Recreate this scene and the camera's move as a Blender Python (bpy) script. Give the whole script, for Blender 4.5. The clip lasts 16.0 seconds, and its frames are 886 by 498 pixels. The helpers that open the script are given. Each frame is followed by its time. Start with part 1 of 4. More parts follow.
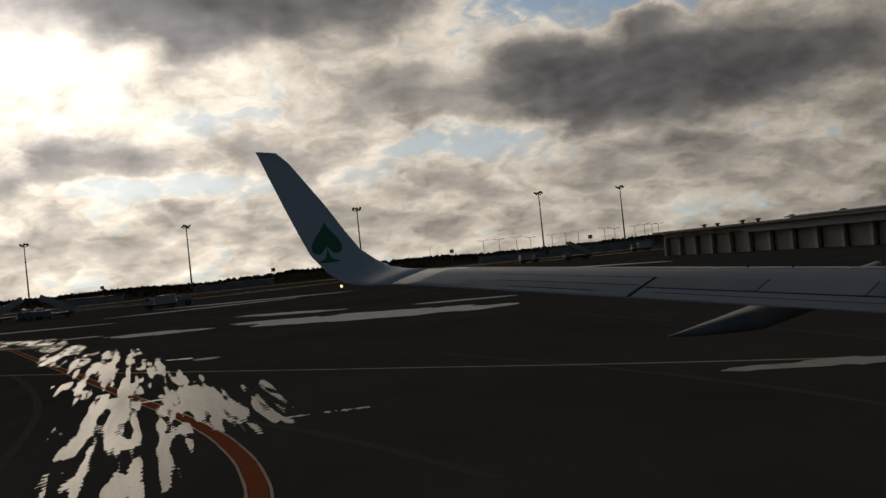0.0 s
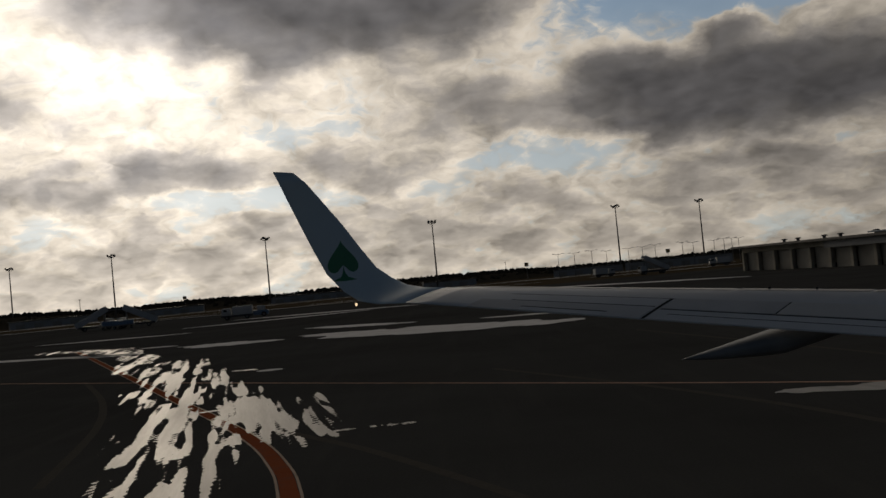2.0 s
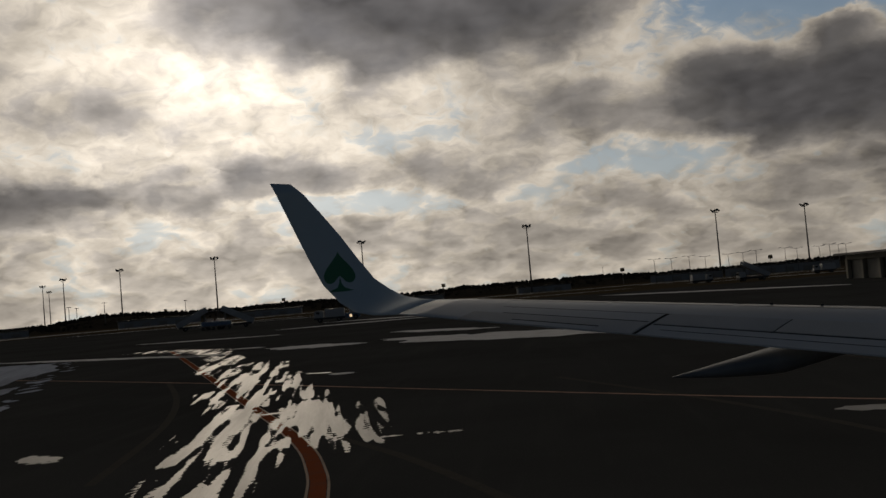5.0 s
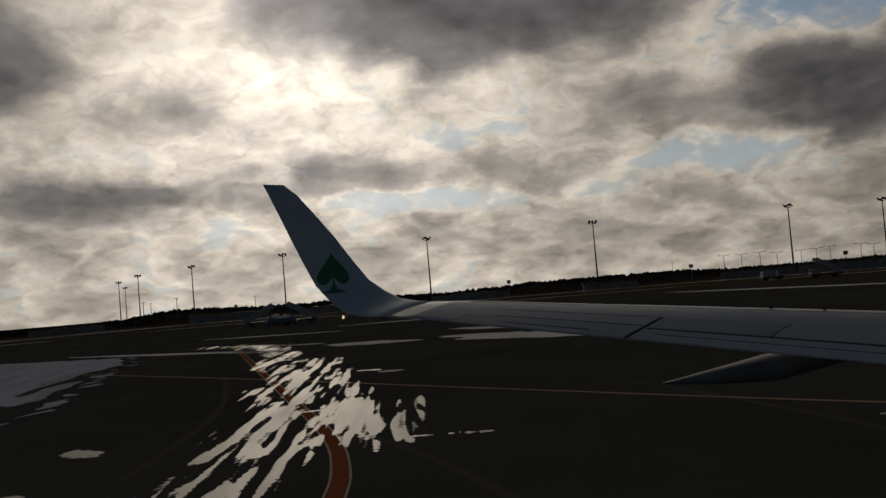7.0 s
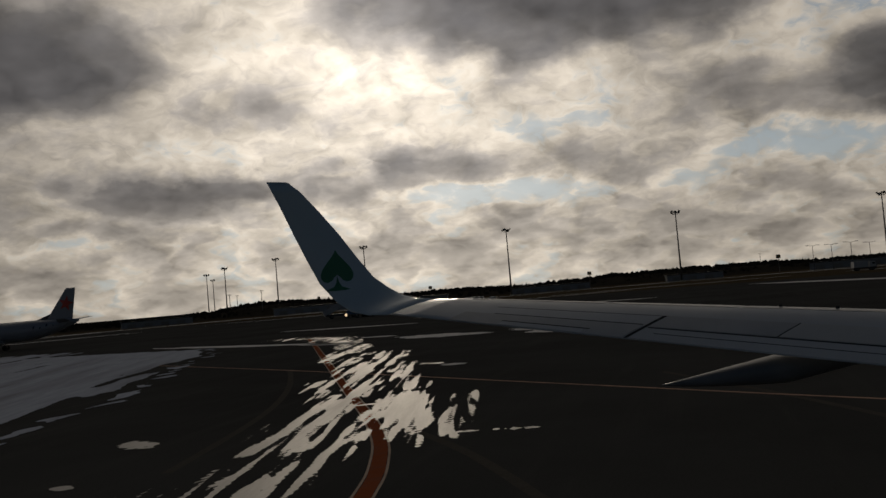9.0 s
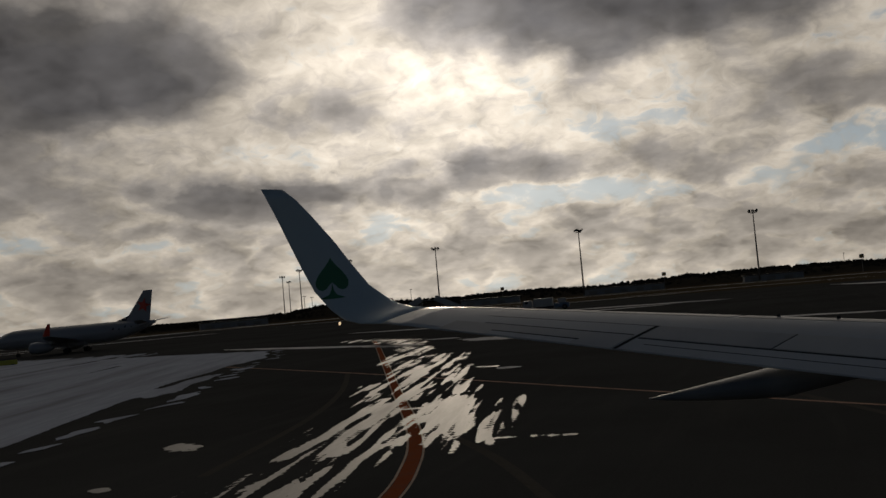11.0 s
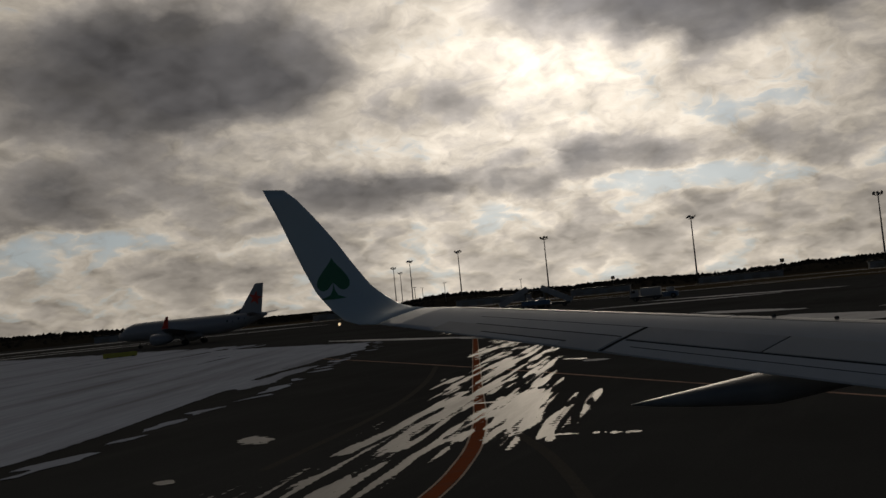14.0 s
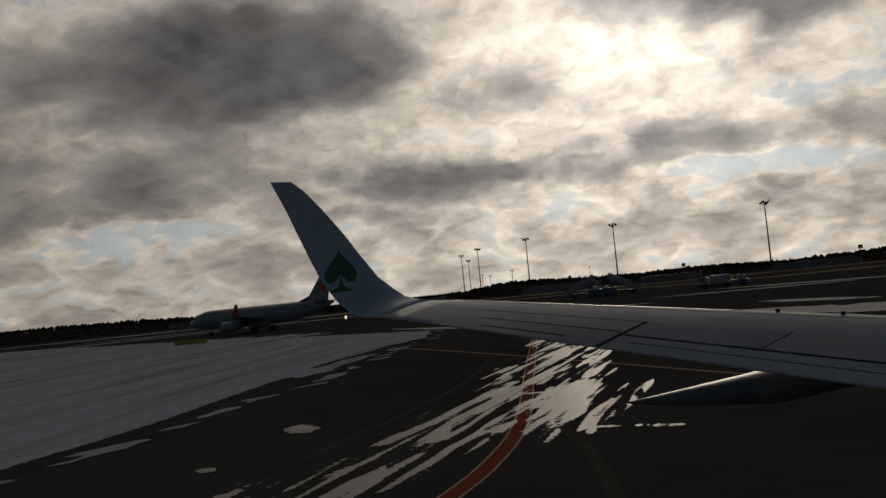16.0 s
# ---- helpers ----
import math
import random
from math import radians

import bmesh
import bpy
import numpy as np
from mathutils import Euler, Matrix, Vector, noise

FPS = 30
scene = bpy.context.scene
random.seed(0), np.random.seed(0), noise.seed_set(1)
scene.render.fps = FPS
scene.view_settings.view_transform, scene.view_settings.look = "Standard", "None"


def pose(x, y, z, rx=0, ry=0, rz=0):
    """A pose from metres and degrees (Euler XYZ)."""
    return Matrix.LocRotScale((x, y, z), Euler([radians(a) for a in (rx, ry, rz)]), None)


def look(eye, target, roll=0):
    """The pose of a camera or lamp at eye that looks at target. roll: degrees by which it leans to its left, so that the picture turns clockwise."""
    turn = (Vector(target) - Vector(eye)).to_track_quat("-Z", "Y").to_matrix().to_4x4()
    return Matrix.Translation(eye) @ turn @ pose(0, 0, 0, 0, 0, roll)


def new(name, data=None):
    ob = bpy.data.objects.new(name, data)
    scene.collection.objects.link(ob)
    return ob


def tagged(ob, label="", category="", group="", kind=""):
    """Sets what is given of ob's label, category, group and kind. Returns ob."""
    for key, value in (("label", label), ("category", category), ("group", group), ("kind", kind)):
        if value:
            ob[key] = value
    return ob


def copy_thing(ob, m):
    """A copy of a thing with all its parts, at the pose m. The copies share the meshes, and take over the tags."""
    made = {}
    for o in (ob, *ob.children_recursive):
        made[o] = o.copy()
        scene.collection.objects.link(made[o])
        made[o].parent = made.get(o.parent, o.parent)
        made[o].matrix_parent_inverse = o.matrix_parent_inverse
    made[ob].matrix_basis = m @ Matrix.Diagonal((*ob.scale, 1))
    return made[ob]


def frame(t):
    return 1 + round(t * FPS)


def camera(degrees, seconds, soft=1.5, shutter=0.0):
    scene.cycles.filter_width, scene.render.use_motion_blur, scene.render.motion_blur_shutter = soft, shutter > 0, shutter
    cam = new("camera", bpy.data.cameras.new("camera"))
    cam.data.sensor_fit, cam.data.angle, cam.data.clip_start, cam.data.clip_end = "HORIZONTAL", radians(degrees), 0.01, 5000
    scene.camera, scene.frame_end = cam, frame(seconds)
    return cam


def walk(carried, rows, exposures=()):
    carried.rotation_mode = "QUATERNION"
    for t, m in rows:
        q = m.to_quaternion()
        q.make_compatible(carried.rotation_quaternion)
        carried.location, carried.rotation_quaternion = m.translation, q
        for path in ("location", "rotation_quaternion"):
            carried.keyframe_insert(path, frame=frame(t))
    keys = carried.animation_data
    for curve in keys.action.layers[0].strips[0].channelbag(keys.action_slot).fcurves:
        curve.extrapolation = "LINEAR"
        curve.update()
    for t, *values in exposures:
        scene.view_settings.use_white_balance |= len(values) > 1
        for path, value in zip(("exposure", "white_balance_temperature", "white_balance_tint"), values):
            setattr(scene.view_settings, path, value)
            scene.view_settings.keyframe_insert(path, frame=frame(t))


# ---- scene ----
from mathutils.bvhtree import BVHTree

# ---- camera: swings round the wing tip while it turns ----
EYE = 4.5                      # eye height over the apron
LATERAL = 25.99                # heading of the line from the seat to the wing tip
LAT = Vector((-math.sin(radians(LATERAL)), math.cos(radians(LATERAL)), 0))
FWD = Vector((math.cos(radians(LATERAL)), math.sin(radians(LATERAL)), 0))
PATH = [  # seconds, place, yaw, pitch, roll
    (0, -6.498, -0.822, 4.547, -4.12, 0.50, 5.91), (0.5, -6.258, -0.887, 4.557, -3.06, 0.91, 6.07), (1, -6.026, -0.907, 4.550, -1.99, 1.37, 5.55),
    (1.5, -5.780, -0.914, 4.553, -0.73, 1.76, 5.17), (2, -5.517, -0.867, 4.550, 0.60, 1.75, 5.49), (2.5, -5.273, -0.836, 4.550, 1.77, 1.89, 6.08),
    (3, -5.013, -0.814, 4.546, 2.78, 2.12, 6.14), (3.5, -4.741, -0.799, 4.535, 3.71, 2.35, 5.71), (4, -4.447, -0.830, 4.536, 4.61, 2.53, 5.41),
    (4.5, -4.177, -0.762, 4.530, 5.59, 2.55, 5.13), (5, -3.902, -0.687, 4.527, 6.59, 2.53, 4.93), (5.5, -3.627, -0.593, 4.524, 7.62, 2.49, 4.81),
    (6, -3.351, -0.485, 4.521, 8.66, 2.47, 4.75), (6.5, -3.076, -0.354, 4.517, 9.75, 2.48, 4.74), (7, -2.783, -0.265, 4.514, 10.75, 2.65, 4.83),
    (7.5, -2.500, -0.129, 4.509, 11.89, 2.86, 4.96), (8, -2.220, 0.004, 4.499, 13.12, 2.91, 5.05), (8.5, -1.936, 0.124, 4.503, 14.51, 2.72, 5.09),
    (9, -1.653, 0.278, 4.500, 15.80, 2.57, 4.95), (9.5, -1.381, 0.434, 4.502, 16.99, 2.66, 4.98), (10, -1.114, 0.605, 4.503, 18.13, 2.78, 4.99),
    (10.5, -0.851, 0.782, 4.502, 19.25, 2.92, 5.01), (11, -0.592, 0.960, 4.500, 20.36, 3.03, 5.04), (11.5, -0.334, 1.131, 4.495, 21.47, 3.11, 5.06),
    (12, -0.083, 1.311, 4.490, 22.71, 2.87, 5.18), (12.5, 0.174, 1.459, 4.479, 23.92, 2.66, 5.15), (13, 0.393, 1.642, 4.467, 25.09, 2.70, 5.39),
    (13.5, 0.610, 1.821, 4.480, 26.18, 2.85, 5.41), (14, 0.835, 1.948, 4.492, 27.26, 3.04, 5.58), (14.5, 1.026, 2.113, 4.496, 28.29, 3.17, 5.67),
    (15, 1.203, 2.281, 4.490, 29.43, 3.19, 6.01), (15.5, 1.370, 2.452, 4.483, 30.56, 2.93, 6.05), (16, 1.517, 2.640, 4.475, 31.52, 2.70, 5.63),
]
cam = camera(50.64, 16.0)
walk(cam, [(t, pose(x, y, z, 90 + pitch, roll, yaw)) for t, x, y, z, yaw, pitch, roll in PATH],
     exposures=((0.0, 0.36), (2.5, 0.10), (6.5, -0.12), (9.0, -0.15), (12.0, -0.15), (16.0, -0.02)))

# ---- light: broken cloud, the sun behind a thin veil ----
SUN_AZ, SUN_EL = 19.4, 14.6
SKY_GAIN = 1.0


def bearing(az, el=0.0):
    """Unit direction at az degrees to the left of +y and el degrees up."""
    a, e = radians(az), radians(el)
    return Vector((-math.sin(a) * math.cos(e), math.cos(a) * math.cos(e), math.sin(e)))


sun = new("sun", bpy.data.lights.new("sun", "SUN"))
sun.data.energy, sun.data.angle, sun.data.color = 0.4, radians(10), (1.0, 0.86, 0.68)
sun.matrix_world = look((0, 0, 60), Vector((0, 0, 60)) - bearing(SUN_AZ, SUN_EL) * 10)


class Nodes:
    """Small helper round a node tree."""

    def __init__(self, tree):
        self.tree = tree
        tree.nodes.clear()

    def add(self, kind):
        return self.tree.nodes.new(kind)

    def put(self, socket, value):
        if isinstance(value, bpy.types.NodeSocket):
            self.tree.links.new(value, socket)
        else:
            socket.default_value = value

    def math(self, op, a, b=0.0, c=0.0, clamp=False):
        n = self.add("ShaderNodeMath")
        n.operation, n.use_clamp = op, clamp
        for k, v in enumerate((a, b, c)):
            self.put(n.inputs[k], v)
        return n.outputs[0]

    def vec(self, op, a, b=(0, 0, 0), c=(0, 0, 0)):
        n = self.add("ShaderNodeVectorMath")
        n.operation = op
        for k, v in enumerate((a, b, c)):
            self.put(n.inputs[k], v)
        return n.outputs["Value"] if op in ("DOT_PRODUCT", "LENGTH", "DISTANCE") else n.outputs["Vector"]

    def noise(self, vector, scale, detail=4.0, rough=0.5, distort=0.0, dims="3D"):
        n = self.add("ShaderNodeTexNoise")
        n.noise_dimensions = dims
        self.put(n.inputs["Vector"], vector)
        for key, v in (("Scale", scale), ("Detail", detail), ("Roughness", rough), ("Distortion", distort)):
            n.inputs[key].default_value = v
        return n

    def mix(self, fac, a, b, blend="MIX"):
        n = self.add("ShaderNodeMix")
        n.data_type, n.blend_type = "RGBA", blend
        self.put(n.inputs[0], fac)
        for k, v in ((6, a), (7, b)):
            self.put(n.inputs[k], (*v, 1.0) if isinstance(v, tuple) and len(v) == 3 else v)
        return n.outputs[2]

    def ramp(self, fac, stops):
        n = self.add("ShaderNodeValToRGB")
        self.put(n.inputs[0], fac)
        e = n.color_ramp.elements
        while len(e) < len(stops):
            e.new(0.5)
        for k, (p, col) in enumerate(stops):
            e[k].position, e[k].color = p, (*col, 1.0)
        return n.outputs[0]


# cloud masses: bearing, height, half-width, half-height (degrees), thickness
CLOUD_RIGHT = [
    (7.4, 17.5, 12.5, 4.0, 0.48), (-19.5, 9.2, 10.5, 2.7, 0.44), (-10.8, 11.2, 3.4, 1.6, 0.20), (-20.0, 15.8, 10.5, 1.9, -0.60),
    (-17.8, 13.1, 1.7, 1.3, 0.26), (-4.5, 13.2, 3.2, 1.8, -0.12), (-0.8, 10.4, 3.4, 1.5, 0.14), (-6.0, 7.2, 5.0, 0.9, -0.26),
    (-20.0, 3.8, 10.0, 2.0, 0.08), (-2.2, 2.3, 5.0, 0.8, 0.16), (-13.0, 7.6, 2.4, 0.8, 0.14), (-27.0, 5.6, 6.0, 0.8, -0.10),
]
CLOUD_MIDDLE = [
    (14.2, 13.0, 2.6, 1.4, -0.08), (13.2, 7.7, 8.0, 1.1, 0.15), (13.5, 5.9, 6.0, 0.8, -0.26), (27.3, 16.4, 2.6, 1.7, 0.03),
    (27.5, 11.2, 5.0, 1.3, 0.17), (30.0, 7.0, 9.0, 1.2, 0.22), (20.5, 6.3, 3.5, 0.9, 0.18), (4.0, 5.2, 5.0, 0.7, -0.14),
    (8.0, 9.6, 5.0, 1.4, -0.06), (35.0, 5.0, 6.0, 0.7, 0.12), (20.0, 3.4, 5.0, 0.6, 0.10), (7.5, 2.6, 4.0, 0.6, 0.14),
]
CLOUD_LEFT = [
    (39.0, 15.2, 8.2, 3.7, 0.27), (47.0, 14.2, 11.0, 3.4, 0.28), (50.5, 5.0, 5.0, 1.0, -0.32), (45.0, 5.0, 2.6, 0.7, -0.10),
    (52.0, 7.8, 8.0, 2.8, 0.16), (40.0, 9.6, 7.0, 0.9, 0.04), (31.5, 7.0, 5.0, 0.8, 0.12), (42.0, 2.8, 5.0, 0.7, 0.12), (37.5, 4.2, 3.0, 0.6, -0.16),
]


def sky():
    world = bpy.data.worlds.new("world")
    scene.world = world
    world.use_nodes = True
    n = Nodes(world.node_tree)
    way = n.add("ShaderNodeTexCoord").outputs["Generated"]
    xyz = n.add("ShaderNodeSeparateXYZ")
    n.put(xyz.inputs[0], way)
    x, y, z = xyz.outputs
    az = n.math("MULTIPLY", n.math("ARCTAN2", n.math("MULTIPLY", x, -1.0), y), 57.29578)
    el = n.math("MULTIPLY", n.math("ARCSINE", z), 57.29578)
    polar = n.add("ShaderNodeCombineXYZ")
    n.put(polar.inputs[0], az)
    n.put(polar.inputs[1], el)
    polar = polar.outputs[0]
    # the cloud deck in perspective: large above, small and flat towards the horizon
    rise = n.math("ADD", n.math("MAXIMUM", z, 0.0), 0.42)
    deck = n.add("ShaderNodeCombineXYZ")
    n.put(deck.inputs[0], n.math("DIVIDE", x, rise))
    n.put(deck.inputs[1], n.math("DIVIDE", y, rise))
    deck = deck.outputs[0]
    low = n.add("ShaderNodeMapRange")
    low.interpolation_type = "SMOOTHSTEP"
    for key, value in (("Value", el), ("From Min", 3.0), ("From Max", 9.0), ("To Min", 1.0), ("To Max", 0.0)):
        n.put(low.inputs[key], value)
    low = low.outputs[0]

    def puffs(where, size, detail):
        v = n.add("ShaderNodeTexVoronoi")
        n.put(v.inputs["Vector"], n.vec("MULTIPLY", where, (size, size, 0.0)))
        v.voronoi_dimensions, v.feature, v.normalize = "2D", "SMOOTH_F1", True
        for key, value in (("Scale", 1.0), ("Detail", detail), ("Roughness", 0.5), ("Smoothness", 0.5)):
            v.inputs[key].default_value = value
        return n.math("SUBTRACT", 1.0, v.outputs["Distance"])

    curl = n.vec("SUBTRACT", n.noise(deck, 9.0, 3.0, 0.55, 0.0, "2D").outputs["Color"], (0.5, 0.5, 0.5))
    curl = n.vec("MULTIPLY", curl, (0.15, 0.15, 0.0))

    def cover_at(where, detail):
        """Cloud thickness over the deck: broad fields with heaped puffs."""
        field = n.noise(where, 4.6, detail, 0.53, 0.0, "2D").outputs["Fac"]
        heap = puffs(n.vec("ADD", curl, where), 9.5, min(detail, 4.0) * 0.35)
        return n.math("MULTIPLY_ADD", n.math("SUBTRACT", heap, 0.60), n.math("MULTIPLY_ADD", low, 0.30, 0.50), field)

    bend = n.vec("SUBTRACT", n.noise(n.vec("MULTIPLY", polar, (0.18, 0.30, 0.0)), 1.0, 5.0, 0.55, 0.0, "2D").outputs["Color"], (0.5, 0.5, 0.5))
    place = n.vec("MULTIPLY_ADD", bend, (4.5, 3.0, 0.0), polar)
    total = 0.35
    for a, e, w, h, amp in CLOUD_RIGHT + CLOUD_MIDDLE + CLOUD_LEFT:
        off = n.vec("MULTIPLY_ADD", place, (1 / w, 1 / h, 0.0), (-a / w, -e / h, 0.0))
        dot = n.vec("DOT_PRODUCT", off, off)
        total = n.math("MULTIPLY_ADD", n.math("POWER", 0.36788, n.math("POWER", dot, 1.6)), 1.45 * amp, total)
    here = cover_at(deck, 6.5)
    sun_way = bearing(SUN_AZ, SUN_EL)
    sun_spot = tuple(c / (sun_way.z + 0.30) for c in sun_way.xy) + (0.0,)
    to_sun = n.vec("NORMALIZE", n.vec("SUBTRACT", sun_spot, deck))
    soft_here = cover_at(deck, 3.0)
    sunward = cover_at(n.vec("MULTIPLY_ADD", to_sun, (-0.030, -0.030, 0.0), deck), 3.0)
    total = n.math("MULTIPLY_ADD", n.math("SUBTRACT", here, 0.5), n.math("MULTIPLY_ADD", low, 0.55, 0.74), total)
    # torn wisps where the cover is thin
    thin = n.math("SUBTRACT", 1.0, n.math("MULTIPLY", n.math("SUBTRACT", total, 0.10), 1.9, clamp=True), clamp=True)
    wisp = n.math("SUBTRACT", n.noise(n.vec("ADD", curl, deck), 24.0, 5.0, 0.58, 0.0, "2D").outputs["Fac"], 0.47)
    total = n.math("MULTIPLY_ADD", wisp, n.math("MULTIPLY", thin, 0.72), total)
    # away from the sun the cover opens
    near = n.vec("DOT_PRODUCT", way, tuple(bearing(SUN_AZ, SUN_EL)))
    clear = n.math("MULTIPLY", n.math("SUBTRACT", 0.55, near, clamp=True), 0.50)
    total = n.math("SUBTRACT", total, clear, clamp=True)
    cloud = n.ramp(total, [(0.0, (0.52, 0.54, 0.54)), (0.20, (0.66, 0.63, 0.57)), (0.30, (0.82, 0.73, 0.61)), (0.42, (0.66, 0.585, 0.49)),
                           (0.56, (0.40, 0.362, 0.325)), (0.74, (0.205, 0.190, 0.180)), (1.0, (0.130, 0.123, 0.123))])
    cover = n.ramp(total, [(0.0, (0.10, 0.10, 0.10)), (0.18, (0.50, 0.50, 0.50)), (0.36, (1, 1, 1))])
    blue = n.add("ShaderNodeTexSky")
    blue.sky_type, blue.sun_disc = "NISHITA", False
    blue.sun_elevation, blue.sun_rotation = radians(SUN_EL), radians(-SUN_AZ)
    blue_dim = n.vec("MULTIPLY", blue.outputs[0], (0.050, 0.056, 0.064))
    blue_dim = n.vec("MINIMUM", blue_dim, (0.16, 0.24, 0.34))
    haze = n.add("ShaderNodeMapRange")
    for key, value in (("Value", el), ("From Min", 2.0), ("From Max", 16.0), ("To Min", 1.0), ("To Max", 0.0)):
        n.put(haze.inputs[key], value)
    blue_dim = n.mix(haze.outputs[0], blue_dim, (0.48, 0.51, 0.49))
    # lit rims on the sun's side, shade on the far side
    relief = n.math("MULTIPLY_ADD", n.math("SUBTRACT", soft_here, sunward), 1.7, 1.0)
    relief = n.math("MINIMUM", n.math("MAXIMUM", relief, 0.55), 1.7)
    # forward scatter round the veiled sun
    ang = n.math("MULTIPLY", n.math("ARCCOSINE", n.math("MINIMUM", near, 0.99999)), 57.29578)
    wide = n.math("POWER", 0.36788, n.math("POWER", n.math("DIVIDE", ang, 16.0), 2.0))
    core = n.math("POWER", 0.36788, n.math("POWER", n.math("DIVIDE", ang, 4.8), 2.0))
    wide_core = n.math("POWER", 0.36788, n.math("POWER", n.math("DIVIDE", ang, 5.5), 4.0))
    lit = n.math("MULTIPLY_ADD", core, 0.62, n.math("MULTIPLY_ADD", wide, 0.76, 0.58))
    away = n.add("ShaderNodeMapRange")
    away.interpolation_type = "SMOOTHSTEP"
    for key, value in (("Value", near), ("From Min", 0.25), ("From Max", 0.93), ("To Min", 0.05), ("To Max", 1.0)):
        n.put(away.inputs[key], value)
    lit = n.math("MULTIPLY", n.math("MULTIPLY", lit, relief), away.outputs[0])
    air = n.add("ShaderNodeMapRange")
    for key, value in (("Value", el), ("From Min", 0.0), ("From Max", 8.0), ("To Min", 0.50), ("To Max", 0.0)):
        n.put(air.inputs[key], value)
    cloud = n.mix(air.outputs[0], cloud, (0.80, 0.70, 0.57))
    scaled = n.add("ShaderNodeVectorMath")
    scaled.operation = "SCALE"
    n.put(scaled.inputs[0], cloud)
    n.put(scaled.inputs["Scale"], lit)
    veil = n.math("MULTIPLY_ADD", near, 0.75, 0.25, clamp=True)
    blue_dim = n.mix(n.math("MULTIPLY", wide, 0.75), blue_dim, (0.52, 0.51, 0.47))
    gap = n.add("ShaderNodeVectorMath")
    gap.operation = "SCALE"
    n.put(gap.inputs[0], blue_dim)
    n.put(gap.inputs["Scale"], n.math("MULTIPLY", n.math("MAXIMUM", veil, 0.22), n.math("MULTIPLY_ADD", wide, 0.75, 1.0)))
    cover = n.math("MAXIMUM", cover, wide_core)
    colour = n.mix(cover, gap.outputs[0], scaled.outputs[0])
    back = n.add("ShaderNodeBackground")
    n.put(back.inputs[0], colour)
    back.inputs[1].default_value = SKY_GAIN
    n.put(n.add("ShaderNodeOutputWorld").inputs[0], back.outputs[0])


sky()


# ---- materials ----
def material(name, colour, rough=0.6, metal=0.0, vary=0.15, grain=2.0, wear=0.0, dirt=(0.1, 0.09, 0.08), bump=0.0, coat=0.0, glow=0.0, stretch=(1, 1, 1), gloss=0.5, lean=None, ripple=0.0):
    m = bpy.data.materials.new(name)
    m.use_nodes = True
    n = Nodes(m.node_tree)
    where = n.vec("MULTIPLY", n.add("ShaderNodeTexCoord").outputs["Object"], stretch)
    if lean is not None:  # grain drawn out along a slanted direction
        both = n.add("ShaderNodeCombineXYZ")
        n.put(both.inputs[0], n.vec("DOT_PRODUCT", where, (1.0, lean, 0.0)))
        n.put(both.inputs[1], n.math("MULTIPLY", n.vec("DOT_PRODUCT", where, (-lean, 1.0, 0.0)), 0.07))
        where = both.outputs[0]
    small = n.noise(where, grain * 9, 5, 0.6).outputs["Fac"]
    large = n.noise(where, grain, 4, 0.55).outputs["Fac"]
    tone = n.math("ADD", n.math("MULTIPLY", small, 0.5), n.math("MULTIPLY", large, 0.5))
    dark = tuple(c * (1 - 2 * vary) for c in colour)
    light = tuple(min(1.0, c * (1 + 2 * vary)) for c in colour)
    base = n.mix(tone, dark, light)
    if wear:
        base = n.mix(n.math("MULTIPLY", n.ramp(large, [(0.45, (0, 0, 0)), (0.72, (1, 1, 1))]), wear), base, dirt)
    b = n.add("ShaderNodeBsdfPrincipled")
    n.put(b.inputs["Base Color"], base)
    n.put(b.inputs["Roughness"], n.math("MULTIPLY_ADD", n.math("SUBTRACT", large, 0.5), 0.25, rough, clamp=True))
    b.inputs["Metallic"].default_value = metal
    b.inputs["Specular IOR Level"].default_value = gloss
    b.inputs["Coat Weight"].default_value = coat
    b.inputs["Coat Roughness"].default_value = 0.12
    if glow:
        n.put(b.inputs["Emission Color"], (*colour, 1.0))
        b.inputs["Emission Strength"].default_value = glow
    if ripple:
        bm = n.add("ShaderNodeBump")
        bm.inputs["Strength"].default_value, bm.inputs["Distance"].default_value = 1.0, ripple
        n.put(bm.inputs["Height"], n.noise(where, 1.1, 2, 0.4).outputs["Fac"])
        n.put(b.inputs["Normal"], bm.outputs[0])
        n.put(b.inputs["Coat Normal"], bm.outputs[0])
    if bump:
        bm = n.add("ShaderNodeBump")
        bm.inputs["Strength"].default_value, bm.inputs["Distance"].default_value = bump, 0.02
        n.put(bm.inputs["Height"], small)
        n.put(b.inputs["Normal"], bm.outputs[0])
    n.put(n.add("ShaderNodeOutputMaterial").inputs[0], b.outputs[0])
    return m


